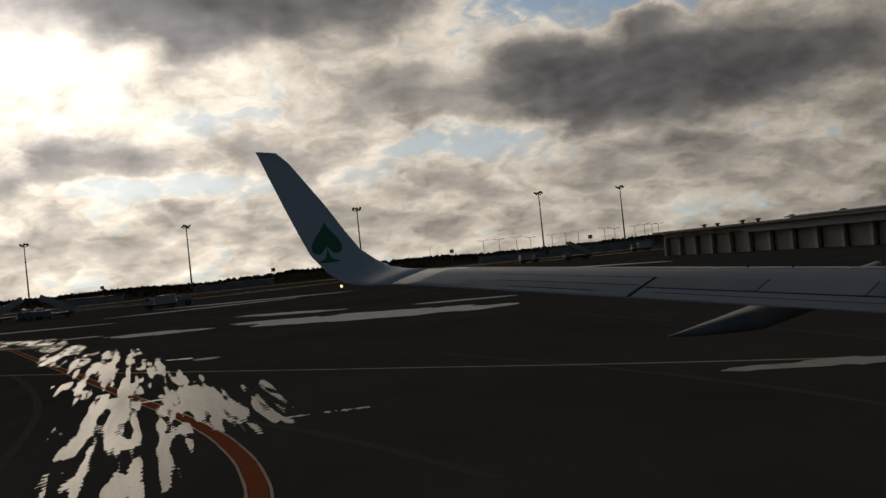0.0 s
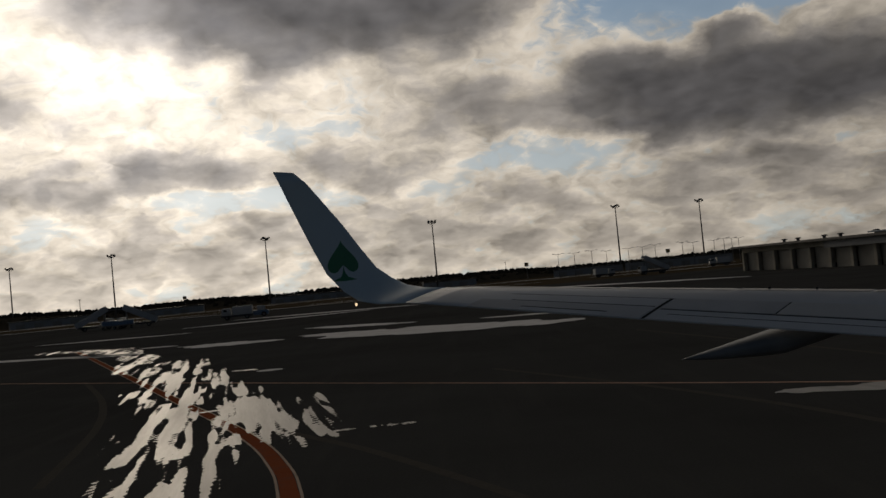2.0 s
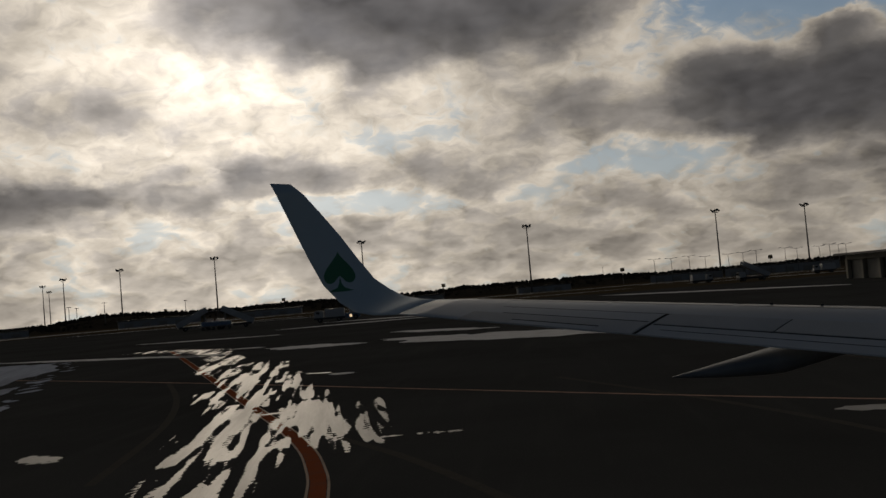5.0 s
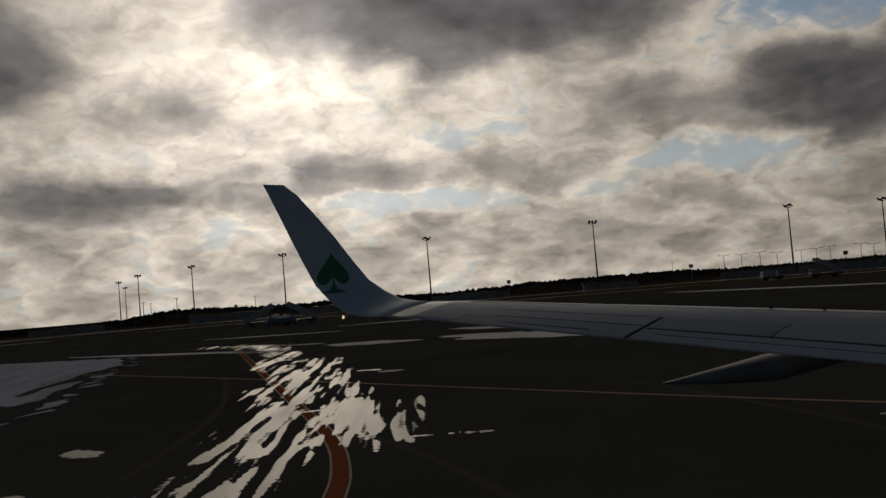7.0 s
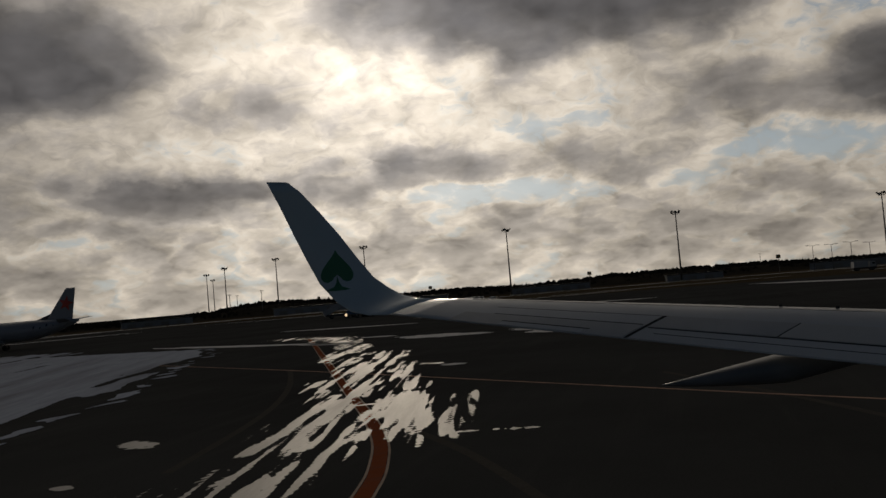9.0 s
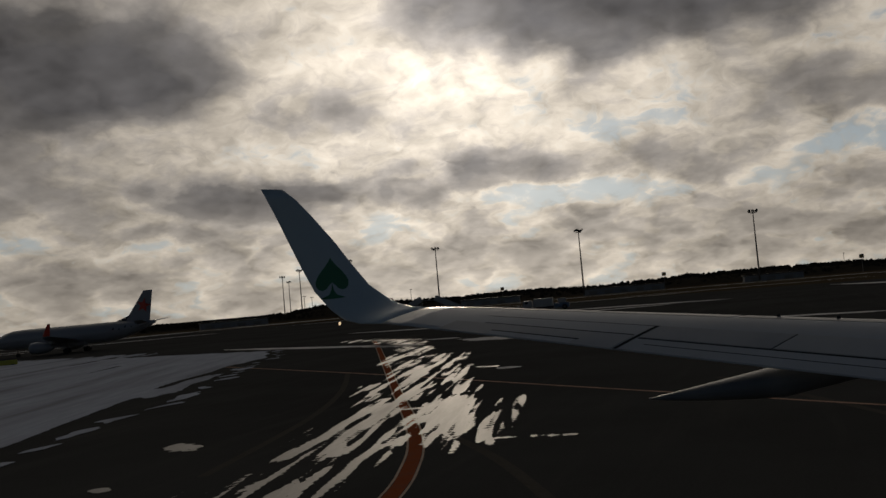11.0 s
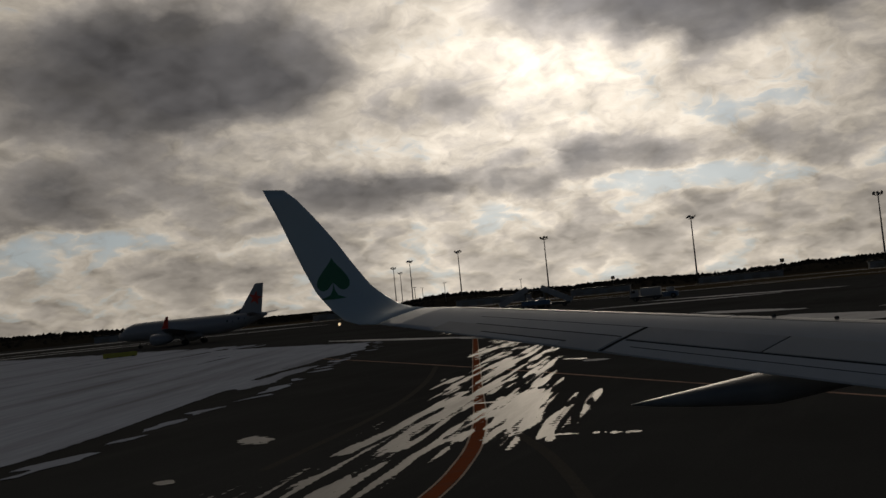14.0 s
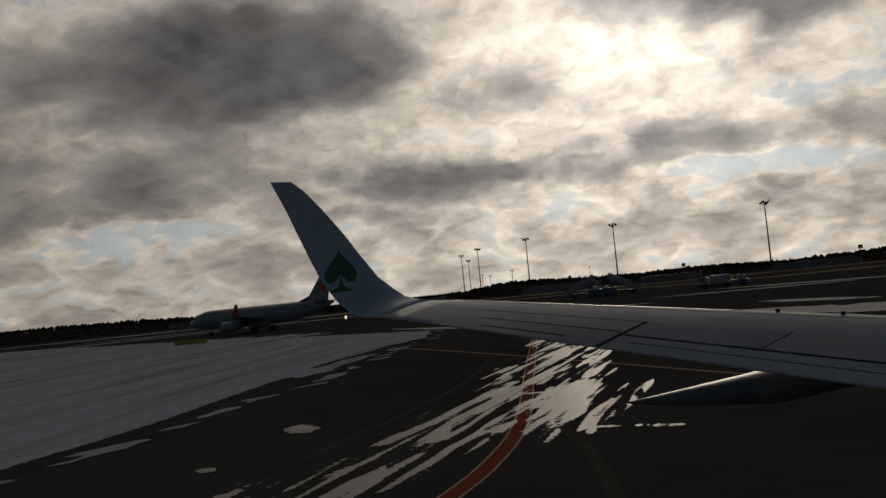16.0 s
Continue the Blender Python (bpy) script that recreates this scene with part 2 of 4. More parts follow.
def asphalt_material():
    m = bpy.data.materials.new("asphalt")
    m.use_nodes = True
    n = Nodes(m.node_tree)
    where = n.add("ShaderNodeTexCoord").outputs["Object"]
    grain = n.noise(where, 14.0, 5, 0.7).outputs["Fac"]
    patch = n.noise(where, 0.06, 5, 0.6).outputs["Fac"]
    drawn = n.vec("MULTIPLY", where, (0.9, 0.06, 1.0))
    streak = n.noise(drawn, 0.8, 5, 0.6).outputs["Fac"]
    base = n.mix(grain, (0.030, 0.0312, 0.0318), (0.070, 0.0710, 0.0708))
    base = n.mix(n.math("MULTIPLY", n.ramp(patch, [(0.40, (0, 0, 0)), (0.65, (1, 1, 1))]), 0.55), base, (0.030, 0.0306, 0.0306))
    base = n.mix(n.math("MULTIPLY", n.ramp(streak, [(0.52, (0, 0, 0)), (0.75, (1, 1, 1))]), 0.40), base, (0.068, 0.067, 0.065))
    b = n.add("ShaderNodeBsdfPrincipled")
    n.put(b.inputs["Base Color"], base)
    n.put(b.inputs["Roughness"], n.math("MULTIPLY_ADD", patch, -0.2, 0.98))
    b.inputs["Specular IOR Level"].default_value = 0.0
    bm = n.add("ShaderNodeBump")
    bm.inputs["Strength"].default_value, bm.inputs["Distance"].default_value = 0.5, 0.01
    n.put(bm.inputs["Height"], grain)
    n.put(b.inputs["Normal"], bm.outputs[0])
    n.put(n.add("ShaderNodeOutputMaterial").inputs[0], b.outputs[0])
    return m


ASPHALT = asphalt_material()
GRASS = material("dry_grass", (0.060, 0.048, 0.032), 0.95, vary=0.3, grain=0.08, wear=0.4, dirt=(0.03, 0.026, 0.02), gloss=0.0)
SNOW = material("old_snow", (0.60, 0.60, 0.61), 0.75, vary=0.12, grain=0.5, wear=0.5, dirt=(0.30, 0.29, 0.28), bump=0.4, gloss=0.0)
SLUSH = material("slush", (0.25, 0.243, 0.232), 0.55, vary=0.25, grain=1.2, wear=0.7, dirt=(0.14, 0.135, 0.13), bump=0.4, gloss=0.2, lean=0.22)
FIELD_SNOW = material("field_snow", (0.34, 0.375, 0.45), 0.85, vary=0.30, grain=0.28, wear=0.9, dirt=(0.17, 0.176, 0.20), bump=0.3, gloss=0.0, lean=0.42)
ORANGE = material("orange_marking", (0.20, 0.062, 0.030), 0.7, vary=0.18, grain=1.5, wear=0.55, dirt=(0.10, 0.06, 0.045), gloss=0.0)
YELLOW_LINE = material("faded_marking", (0.40, 0.27, 0.21), 0.8, vary=0.2, grain=1.0, wear=0.5, dirt=(0.07, 0.06, 0.05), gloss=0.0)
PALE_LINE = material("pale_marking", (0.40, 0.33, 0.27), 0.8, vary=0.2, grain=1.0, wear=0.5, dirt=(0.12, 0.10, 0.09), gloss=0.0)
PAINT = material("wing_paint", (0.58, 0.60, 0.63), 0.24, vary=0.06, grain=0.5, wear=0.45, dirt=(0.38, 0.39, 0.40), coat=1.0, gloss=0.4, ripple=0.012)
WINGLET_PAINT = material("winglet_paint", (0.56, 0.66, 0.73), 0.35, vary=0.03, grain=0.8, coat=0.3)
PANEL = material("panel_paint", (0.54, 0.545, 0.56), 0.20, vary=0.06, grain=0.7, wear=0.4, dirt=(0.26, 0.26, 0.265), coat=1.0, ripple=0.02)
PALE_PANEL = material("pale_panel_paint", (0.62, 0.62, 0.62), 0.2, vary=0.05, grain=0.7, wear=0.3, dirt=(0.38, 0.38, 0.37), coat=1.0, ripple=0.02)
BARE = material("bare_aluminium", (0.42, 0.42, 0.43), 0.42, metal=0.8, vary=0.06, grain=1.5)
SEAL = material("rubber_seal", (0.02, 0.02, 0.022), 0.8)
FAIRING = material("fairing_paint", (0.13, 0.135, 0.145), 0.45, vary=0.05, grain=1.5, wear=0.3, dirt=(0.3, 0.3, 0.3))
GREEN = material("emblem_green", (0.03, 0.20, 0.10), 0.4, vary=0.05)
LENS = material("lamp_lens", (1.0, 0.72, 0.42), 0.2, glow=0.9)
STEEL = material("galvanised_steel", (0.16, 0.15, 0.145), 0.6, metal=0.4, vary=0.12, grain=1.0)
DARK = material("dark_metal", (0.035, 0.035, 0.038), 0.6, vary=0.2)
LAMP_GLASS = material("floodlight_glass", (0.30, 0.31, 0.33), 0.25, vary=0.05)
CONCRETE = material("pale_concrete", (0.38, 0.35, 0.30), 0.85, vary=0.12, grain=0.4, wear=0.5, dirt=(0.16, 0.145, 0.12), bump=0.3, gloss=0.0)
SHUTTER = material("shutter_steel", (0.25, 0.235, 0.21), 0.6, vary=0.12, grain=0.5, wear=0.4, dirt=(0.13, 0.12, 0.11))
ROOF = material("roof_sheet", (0.07, 0.065, 0.062), 0.7, vary=0.15, grain=0.5)
BLUE_ROOF = material("blue_roof_sheet", (0.24, 0.30, 0.36), 0.5, vary=0.1, grain=0.5)
TREE = material("winter_wood", (0.030, 0.027, 0.022), 0.95, vary=0.35, grain=0.05, gloss=0.0)
SHED = material("shed_wall", (0.30, 0.30, 0.305), 0.8, vary=0.12, grain=0.3, gloss=0.0)
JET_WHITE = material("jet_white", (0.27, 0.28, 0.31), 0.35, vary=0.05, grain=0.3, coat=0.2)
JET_DARK = material("jet_swirl", (0.05, 0.055, 0.07), 0.4, vary=0.1)
JET_RED = material("emblem_red", (0.62, 0.06, 0.035), 0.4, vary=0.06)
TYRE = material("tyre", (0.02, 0.02, 0.02), 0.9)
GLASS = material("dark_glass", (0.02, 0.022, 0.026), 0.08, coat=0.5)
TRUCK = material("truck_white", (0.36, 0.36, 0.37), 0.45, vary=0.08, grain=0.8, wear=0.3, dirt=(0.2, 0.19, 0.18))
TRUCK_BLUE = material("truck_blue", (0.10, 0.16, 0.26), 0.5, vary=0.1)
BARRIER = material("barrier_yellow", (0.42, 0.40, 0.06), 0.7, vary=0.15, grain=1.0)
SIGN_FACE = material("sign_face", (0.34, 0.22, 0.06), 0.6, vary=0.15, grain=1.5)


# ---- mesh helpers ----
def link(name, bm, mat, parent=None, label="", smooth=False):
    me = bpy.data.meshes.new(name)
    bmesh.ops.recalc_face_normals(bm, faces=bm.faces[:])
    bm.to_mesh(me)
    bm.free()
    if smooth:
        for p in me.polygons:
            p.use_smooth = True
    me.materials.append(mat)
    ob = new(name, me)
    if parent is not None:
        ob.parent = parent
    if label:
        ob["label"] = label
    return ob


def part(name, bm, mat, parent, label="", smooth=False):
    return link(name, bm, mat, parent, label, smooth)


def thing(name, label, category, at=(0, 0, 0), turn=0.0, group="", kind=""):
    ob = new(name)
    ob.matrix_basis = pose(*at, 0, 0, turn)
    return tagged(ob, label, category, group, kind)


def box(bm, size, at=(0, 0, 0), bevel=0.0, m=None):
    sx, sy, sz = size
    mat = Matrix.LocRotScale(at, None, (sx, sy, sz))
    if m is not None:
        mat = m @ mat
    made = bmesh.ops.create_cube(bm, size=1.0, matrix=mat)
    if bevel:
        edges = {e for v in made["verts"] for e in v.link_edges}
        bmesh.ops.bevel(bm, geom=list(edges), offset=bevel, segments=2, affect="EDGES")
    return bm


def cone(bm, r0, r1, a, b, segments=10):
    a, b = Vector(a), Vector(b)
    m = Matrix.Translation((a + b) / 2) @ (b - a).to_track_quat("Z", "Y").to_matrix().to_4x4()
    bmesh.ops.create_cone(bm, cap_ends=True, segments=segments, radius1=r0, radius2=r1, depth=(b - a).length, matrix=m)
    return bm


def loft(bm, rings, cap=True):
    loops = [[bm.verts.new(p) for p in ring] for ring in rings]
    n = len(loops[0])
    for a, b in zip(loops, loops[1:]):
        for k in range(n):
            bm.faces.new((a[k], a[(k + 1) % n], b[(k + 1) % n], b[k]))
    if cap:
        bm.faces.new(loops[0])
        bm.faces.new(loops[-1])
    return bm


def bx(size, at=(0, 0, 0), bevel=0.0):
    return box(bmesh.new(), size, at, bevel)


def contour(bm, x0, x1, y0, y1, step, field, z):
    """Flat sheet where field(x, y) > 0, its outline cut smoothly through the cells."""
    nx, ny = int((x1 - x0) / step) + 1, int((y1 - y0) / step) + 1
    val = [[field(x0 + i * step, y0 + j * step) for i in range(nx)] for j in range(ny)]
    made = {}

    def vert(x, y):
        key = (round(x, 4), round(y, 4))
        if key not in made:
            made[key] = bm.verts.new((x, y, z))
        return made[key]

    for j in range(ny - 1):
        for i in range(nx - 1):
            corner = [(i, j), (i + 1, j), (i + 1, j + 1), (i, j + 1)]
            v = [val[q][p] for p, q in corner]
            if max(v) <= 0:
                continue
            poly = []
            for k in range(4):
                (p, q), (r, s) = corner[k], corner[(k + 1) % 4]
                a, b = v[k], v[(k + 1) % 4]
                if a > 0:
                    poly.append(vert(x0 + p * step, y0 + q * step))
                if (a > 0) != (b > 0):
                    t = min(max(a / (a - b), 0.02), 0.98)
                    poly.append(vert(x0 + (p + (r - p) * t) * step, y0 + (q + (s - q) * t) * step))
            poly = list(dict.fromkeys(poly))
            if len(poly) >= 3:
                try:
                    bm.faces.new(poly)
                except ValueError:
                    pass
    return bm


def fbm(x, y, seed=0.0, octaves=4):
    return noise.fractal(Vector((x, y, seed)), 1.0, 2.0, octaves)


def along(points, y):
    """Value at y of a run of (y, value) pairs in rising y."""
    ys, vs = zip(*points)
    return float(np.interp(y, ys, vs))


# ---- ground ----
bm = bmesh.new()
bmesh.ops.create_grid(bm, x_segments=40, y_segments=40, size=4500)
tagged(link("ground", bm, ASPHALT), "dark worn asphalt apron stretching to the horizon", "ground", kind="structure")

# dry grass beyond the apron
bm = contour(bmesh.new(), -900, 700, 60, 1100, 10.0,
             lambda x, y: (y - (255 - 0.25 * x + 12 * fbm(x * 0.02, y * 0.02, 3.1))) * 0.05 if abs(x) < 890 else -1, 0.02)
tagged(link("grass_field", bm, GRASS), "dull brown winter grass field beyond the apron", "grass", kind="structure")


# ---- snow and markings on the apron ----
# dragged slush: start, end, half-width, strength of each stroke
STROKES = (
    ((-54, 111), (-43, 103), 2.4, 0.9), ((-45, 104), (-34, 81), 2.0, 0.8), ((-36, 86), (-29.5, 70), 1.6, 0.9), ((-31, 73), (-20.5, 51), 1.7, 1.0),
    ((-28, 72), (-16, 43.8), 1.5, 0.9), ((-22, 55), (-17.4, 41), 1.4, 1.0), ((-23, 49), (-18.6, 39), 0.9, 0.9), ((-19.0, 41.5), (-15.7, 26.4), 0.75, 1.0),
    ((-17.4, 39), (-14.8, 27.0), 0.70, 1.0), ((-16.0, 39), (-13.4, 28.5), 0.8, 0.9), ((-14.6, 39.2), (-11.2, 28.2), 1.7, 0.95), ((-12.4, 39.6), (-10.0, 28.4), 0.9, 0.9),
    ((-14.2, 31), (-14.6, 18.5), 0.75, 1.0), ((-13.2, 30), (-12.9, 17.5), 0.65, 0.9), ((-12.5, 27), (-11.8, 16), 0.5, 0.9), ((-15.2, 24), (-15.6, 15), 0.8, 0.9),
    ((-9.6, 29.2), (-7.4, 29.4), 0.35, 0.8),
)


def splash(x, y):
    """Slush dragged along the taxi line in torn strokes."""
    best = -1.0
    for (ax, ay), (bx_, by), half, force in STROKES:
        dx, dy = bx_ - ax, by - ay
        f = min(1.0, max(0.0, ((x - ax) * dx + (y - ay) * dy) / (dx * dx + dy * dy)))
        d = math.hypot(x - ax - f * dx, y - ay - f * dy)
        if d < half * 1.8:
            best = max(best, force - d / half * (0.8 + 0.5 * f))
    if best <= -0.6:
        return -1.0
    q, r = x + 0.24 * y, y - 0.24 * x
    torn = fbm(q * 1.9, r * 0.06, 5.0, 5) * 1.35 + fbm(q * 4.5, r * 0.30, 9.0, 4) * 0.65
    return best * 0.75 + torn * 1.25 - 0.44


bm = contour(bmesh.new(), -26, -6, 14, 58, 0.12, splash, 0.012)
contour(bm, -34, -16, 57.8, 80, 0.25, splash, 0.012)
contour(bm, -60, -26, 79.6, 116, 0.4, splash, 0.012)
tagged(link("snow_patch", bm, SLUSH), "torn streaks of slushy grey snow across the orange line", "snow", kind="stuff")

FIELD_EDGE = [(20, -27.5), (27, -29.5), (45, -35.0), (62, -43.0), (87, -53.0), (101, -61.0), (112, -92.0)]


def snow_field(x, y):
    e = along(FIELD_EDGE, y) + 1.0 * fbm(0.1 * x, 0.12 * y, 2.0) - x
    far = (113 - 0.28 * (x + 61) + 2.5 * fbm(x * 0.05, y * 0.05, 7.0)) - y
    d = min(e, far * 0.8)
    rows = fbm((x + 0.42 * y) * 0.45, (y - 0.42 * x) * 0.03, 4.0, 4)
    berm = 0.12 - abs(d + 1.4) * 0.8 + 1.2 * fbm(x * 0.9, y * 0.22, 8.0, 4)
    if d > 10:
        return 0.8 + 1.2 * rows
    return max(min(d, d * 0.35 - 0.2 + 1.7 * rows), min(berm, far))


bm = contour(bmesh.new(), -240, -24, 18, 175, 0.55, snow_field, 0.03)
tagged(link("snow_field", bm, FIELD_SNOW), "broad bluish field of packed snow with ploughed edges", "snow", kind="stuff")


def drift(name, cx, cy, length, width, turn, seed, ragged=0.8, mat=None):
    """A long low patch of old snow on the apron."""
    c, s = math.cos(radians(turn)), math.sin(radians(turn))

    def f(x, y):
        a, b = x * c + y * s, -x * s + y * c
        return 1 - (2 * a / length) ** 2 - (2 * b / width) ** 2 + ragged * fbm(a * 5 / length, b * 2.2 / width, seed, 5)

    r = max(length, width) * 0.75
    step = max(0.18, min(length, width) / 14)
    bm = bmesh.new()
    contour(bm, -r, r, -r, r, step, lambda x, y: f(x, y), 0)
    ob = link(name, bm, mat or SNOW)
    ob.location = (cx, cy, 0.014)
    return tagged(ob, "ragged patch of old white snow lying on the asphalt", "snow", kind="stuff")


drift("snow_patch", -8.0, 84.5, 31, 10.0, -33, 1.0, 0.7)
drift("snow_patch", -28.5, 92.5, 12, 5.5, -28, 2.0)
drift("snow_patch", -40.5, 92.0, 9, 3.0, -26, 3.0)
drift("snow_patch", -37.6, 100.0, 4.5, 2.0, -20, 4.0)
drift("snow_patch", -36.0, 166.0, 34, 5.0, 8, 5.0, 0.5)
drift("snow_patch", -58.0, 140.0, 26, 3.0, -18, 6.0, 0.5)
drift("snow_patch", 25.0, 190.0, 80, 5.0, -66, 7.0, 0.5)
drift("snow_patch", -31.0, 181.0, 40, 6.0, -22, 8.0, 0.5)
drift("snow_patch", 2.0, 94.0, 12, 2.5, -22, 9.0, 0.5)
drift("snow_patch", -17.0, 107.0, 18, 4.0, -42, 10.0, 0.6)
drift("snow_patch", -58.0, 103.0, 42, 2.6, -32, 11.0, 0.6)
drift("snow_patch", -17.0, 55.6, 1.6, 1.4, -30, 12.0, 0.9)
drift("snow_patch", -21.5, 29.3, 2.3, 1.2, -40, 13.0, 0.9, SLUSH)
drift("snow_patch", -19.2, 22.3, 0.9, 0.6, -30, 16.0, 0.9, SLUSH)
drift("snow_patch", -18.6, 57.2, 1.4, 0.8, -30, 17.0, 0.9, SLUSH)
drift("snow_patch", -19.4, 57.4, 0.8, 0.6, -30, 18.0, 0.9, SLUSH)
drift("snow_patch", -15.8, 37.6, 1.5, 0.5, 20, 14.0, 0.8, SLUSH)
drift("snow_patch", 8.0, 27.5, 7.0, 1.6, -18, 15.0, 0.9, SLUSH)


RUBBED = material("rubbed_asphalt", (0.068, 0.064, 0.059), 0.9, vary=0.3, grain=0.8, wear=0.7, dirt=(0.05, 0.047, 0.043), gloss=0.0)


def stripe(name, points, width, mat, z, label):
    """Painted line that follows a smooth run of points, with lightly worn edges."""
    p = [Vector((*q, 0)) for q in points]
    run = []
    for k in range(len(p) - 1):
        a, b, c, d = p[max(k - 1, 0)], p[k], p[k + 1], p[min(k + 2, len(p) - 1)]
        for i in range(24):
            t = i / 24
            run.append(0.5 * (2 * b + (c - a) * t + (2 * a - 5 * b + 4 * c - d) * t * t + (3 * b - a - 3 * c + d) * t ** 3))
    run.append(p[-1])
    bm = bmesh.new()
    last = None
    for k, q in enumerate(run):
        tan = (run[min(k + 1, len(run) - 1)] - run[max(k - 1, 0)]).normalized()
        side = Vector((-tan.y, tan.x, 0))
        w = width / 2 * (1 + 0.10 * noise.noise(q * 1.3))
        pair = [bm.verts.new(q + side * w + Vector((0, 0, z))), bm.verts.new(q - side * w + Vector((0, 0, z)))]
        if last:
            bm.faces.new((last[0], pair[0], pair[1], last[1]))
        last = pair
    return tagged(link(name, bm, mat), label, "marking", kind="structure")


TURN_LINE = [(-50, 108), (-44.4, 96.6), (-30.0, 66.3), (-19.3, 43.8), (-14.5, 33.8), (-12.0, 28.1), (-10.7, 24.4), (-9.9, 21.5), (-9.3, 18.0), (-9.1, 12.0)]
stripe("taxi_line", TURN_LINE, 0.42, ORANGE, 0.008,
       "orange painted taxi line curving over the asphalt")
for side in (-0.27, 0.27):
    stripe("taxi_line_edge", [(x + side, y) for x, y in TURN_LINE], 0.07, PALE_LINE, 0.008,
           "thin pale edge beside the orange taxi line")
stripe("taxi_line", [(-75, 94), (-32, 61), (-8.0, 41.2), (6.5, 29.5), (25, 17.0)], 0.22, YELLOW_LINE, 0.008,
       "thin faded reddish line painted across the apron")


for run in ([(-18, 41), (-13.5, 33), (-8.5, 25.5), (-4.5, 18)], [(-4, 44), (1, 33), (4, 25), (6, 17)], [(-30, 60), (-24, 47), (-20, 36), (-17, 24)], [(6, 60), (9, 45), (11, 34), (12, 22)]):
    stripe("tyre_mark", run, 0.34, RUBBED, 0.004, "faint grey tyre mark rubbed along the asphalt")


# ---- the airliner's wing ----
# frame of the wing: u forward, v outboard from the seat, w above the eye
WING_FRAME = Matrix((
    (FWD.x, LAT.x, 0, 0),
    (FWD.y, LAT.y, 0, 0),
    (0, 0, 1, EYE),
    (0, 0, 0, 1)))
SPANS = (5.0, 6.5, 8.0, 9.5, 10.6, 11.6, 12.5, 13.3, 14.0, 14.5, 14.8)


def wing_station(v):
    """Trailing edge, leading edge and lean of the section at span v."""
    te = Vector((0.33 + (15 - v) * 1.38, v, -0.277 - (15 - v) * 0.272))
    le = Vector((1.21 + (15 - v) * 1.5, v, -0.124 - (15 - v) * 0.183))
    return te, le, 0.0


BLEND = [
    (Vector((0.31, 15.00, -0.28)), Vector((1.11, 15.00, -0.13)), 4),
    (Vector((0.02, 15.32, -0.265)), Vector((0.84, 15.32, -0.09)), 18),
    (Vector((-0.22, 15.55, -0.19)), Vector((0.62, 15.55, -0.01)), 45),
    (Vector((-0.42, 15.68, -0.02)), Vector((0.42, 15.68, 0.13)), 66),
    (Vector((-0.65, 15.76, 0.28)), Vector((0.20, 15.76, 0.32)), 79),
    (Vector((-0.82, 15.79, 0.66)), Vector((-0.04, 15.79, 0.66)), 82),
    (Vector((-0.98, 15.82, 1.05)), Vector((-0.28, 15.82, 1.03)), 83),
    (Vector((-1.15, 15.85, 1.48)), Vector((-0.60, 15.85, 1.46)), 84),
    (Vector((-1.27, 15.83, 1.76)), Vector((-0.83, 15.83, 1.74)), 84),
    (Vector((-1.35, 15.83, 1.94)), Vector((-1.02, 15.83, 1.91)), 84),
]
CHORD = [0.0, 0.012, 0.04, 0.09, 0.17, 0.28, 0.40, 0.52, 0.64, 0.76, 0.88, 1.0]


def thick(c):
    return 0.6 * (0.2969 * math.sqrt(c) - 0.1260 * c - 0.3516 * c ** 2 + 0.2843 * c ** 3 - 0.1015 * c ** 4) * 2


def on_section(station, c, side, lift=0.0):
    te, le, lean = station
    chord = (te - le).length
    up = Vector((0, -math.sin(radians(lean)), math.cos(radians(lean))))
    t = thick(c) * chord * (0.44 if side > 0 else 0.40) * (1.0 if lean < 30 else 0.55)
    return le.lerp(te, c) + up * (side * t + lift)


def section(station):
    ring = [on_section(station, c, 1) for c in reversed(CHORD)]
    return ring + [on_section(station, c, -1) - Vector((0, 0, 0.006)) for c in CHORD[1:]]


wing = thing("airliner_wing", "white swept airliner wing with an upturned winglet", "wing")
wing.matrix_basis = WING_FRAME
stations = [wing_station(v) for v in SPANS]
part("wing_box", loft(bmesh.new(), [section(s) for s in stations + BLEND[:1]]), PAINT, wing, "satin white painted wing skin", True)
bm = loft(bmesh.new(), [section(s) for s in BLEND])
tree = BVHTree.FromBMesh(bm)
winglet = part("winglet", bm, WINGLET_PAINT, wing, "pale blue-white blended winglet", True)


def skin(v0, v1, c0, c1, lift, nv=10, nc=4, rim=0.02):
    """A panel that follows the upper skin between two spans and two chord shares, with a folded rim."""
    bm = bmesh.new()
    rows = []
    for i in range(nv + 1):
        st = wing_station(v0 + (v1 - v0) * i / nv)
        rows.append([bm.verts.new(on_section(st, c0 + (c1 - c0) * k / nc, 1, lift)) for k in range(nc + 1)])
    for a, b in zip(rows, rows[1:]):
        for k in range(nc):
            bm.faces.new((a[k], a[k + 1], b[k + 1], b[k]))
    loop = rows[0] + [r[-1] for r in rows[1:]] + rows[-1][-2::-1] + [r[0] for r in rows[-2:0:-1]]
    top = [bm.verts.new(v.co) for v in loop]
    foot = [bm.verts.new(v.co - Vector((0, 0, rim))) for v in loop]
    for k in range(len(loop)):
        j = (k + 1) % len(loop)
        bm.faces.new((top[k], foot[k], foot[j], top[j]))
    return bm


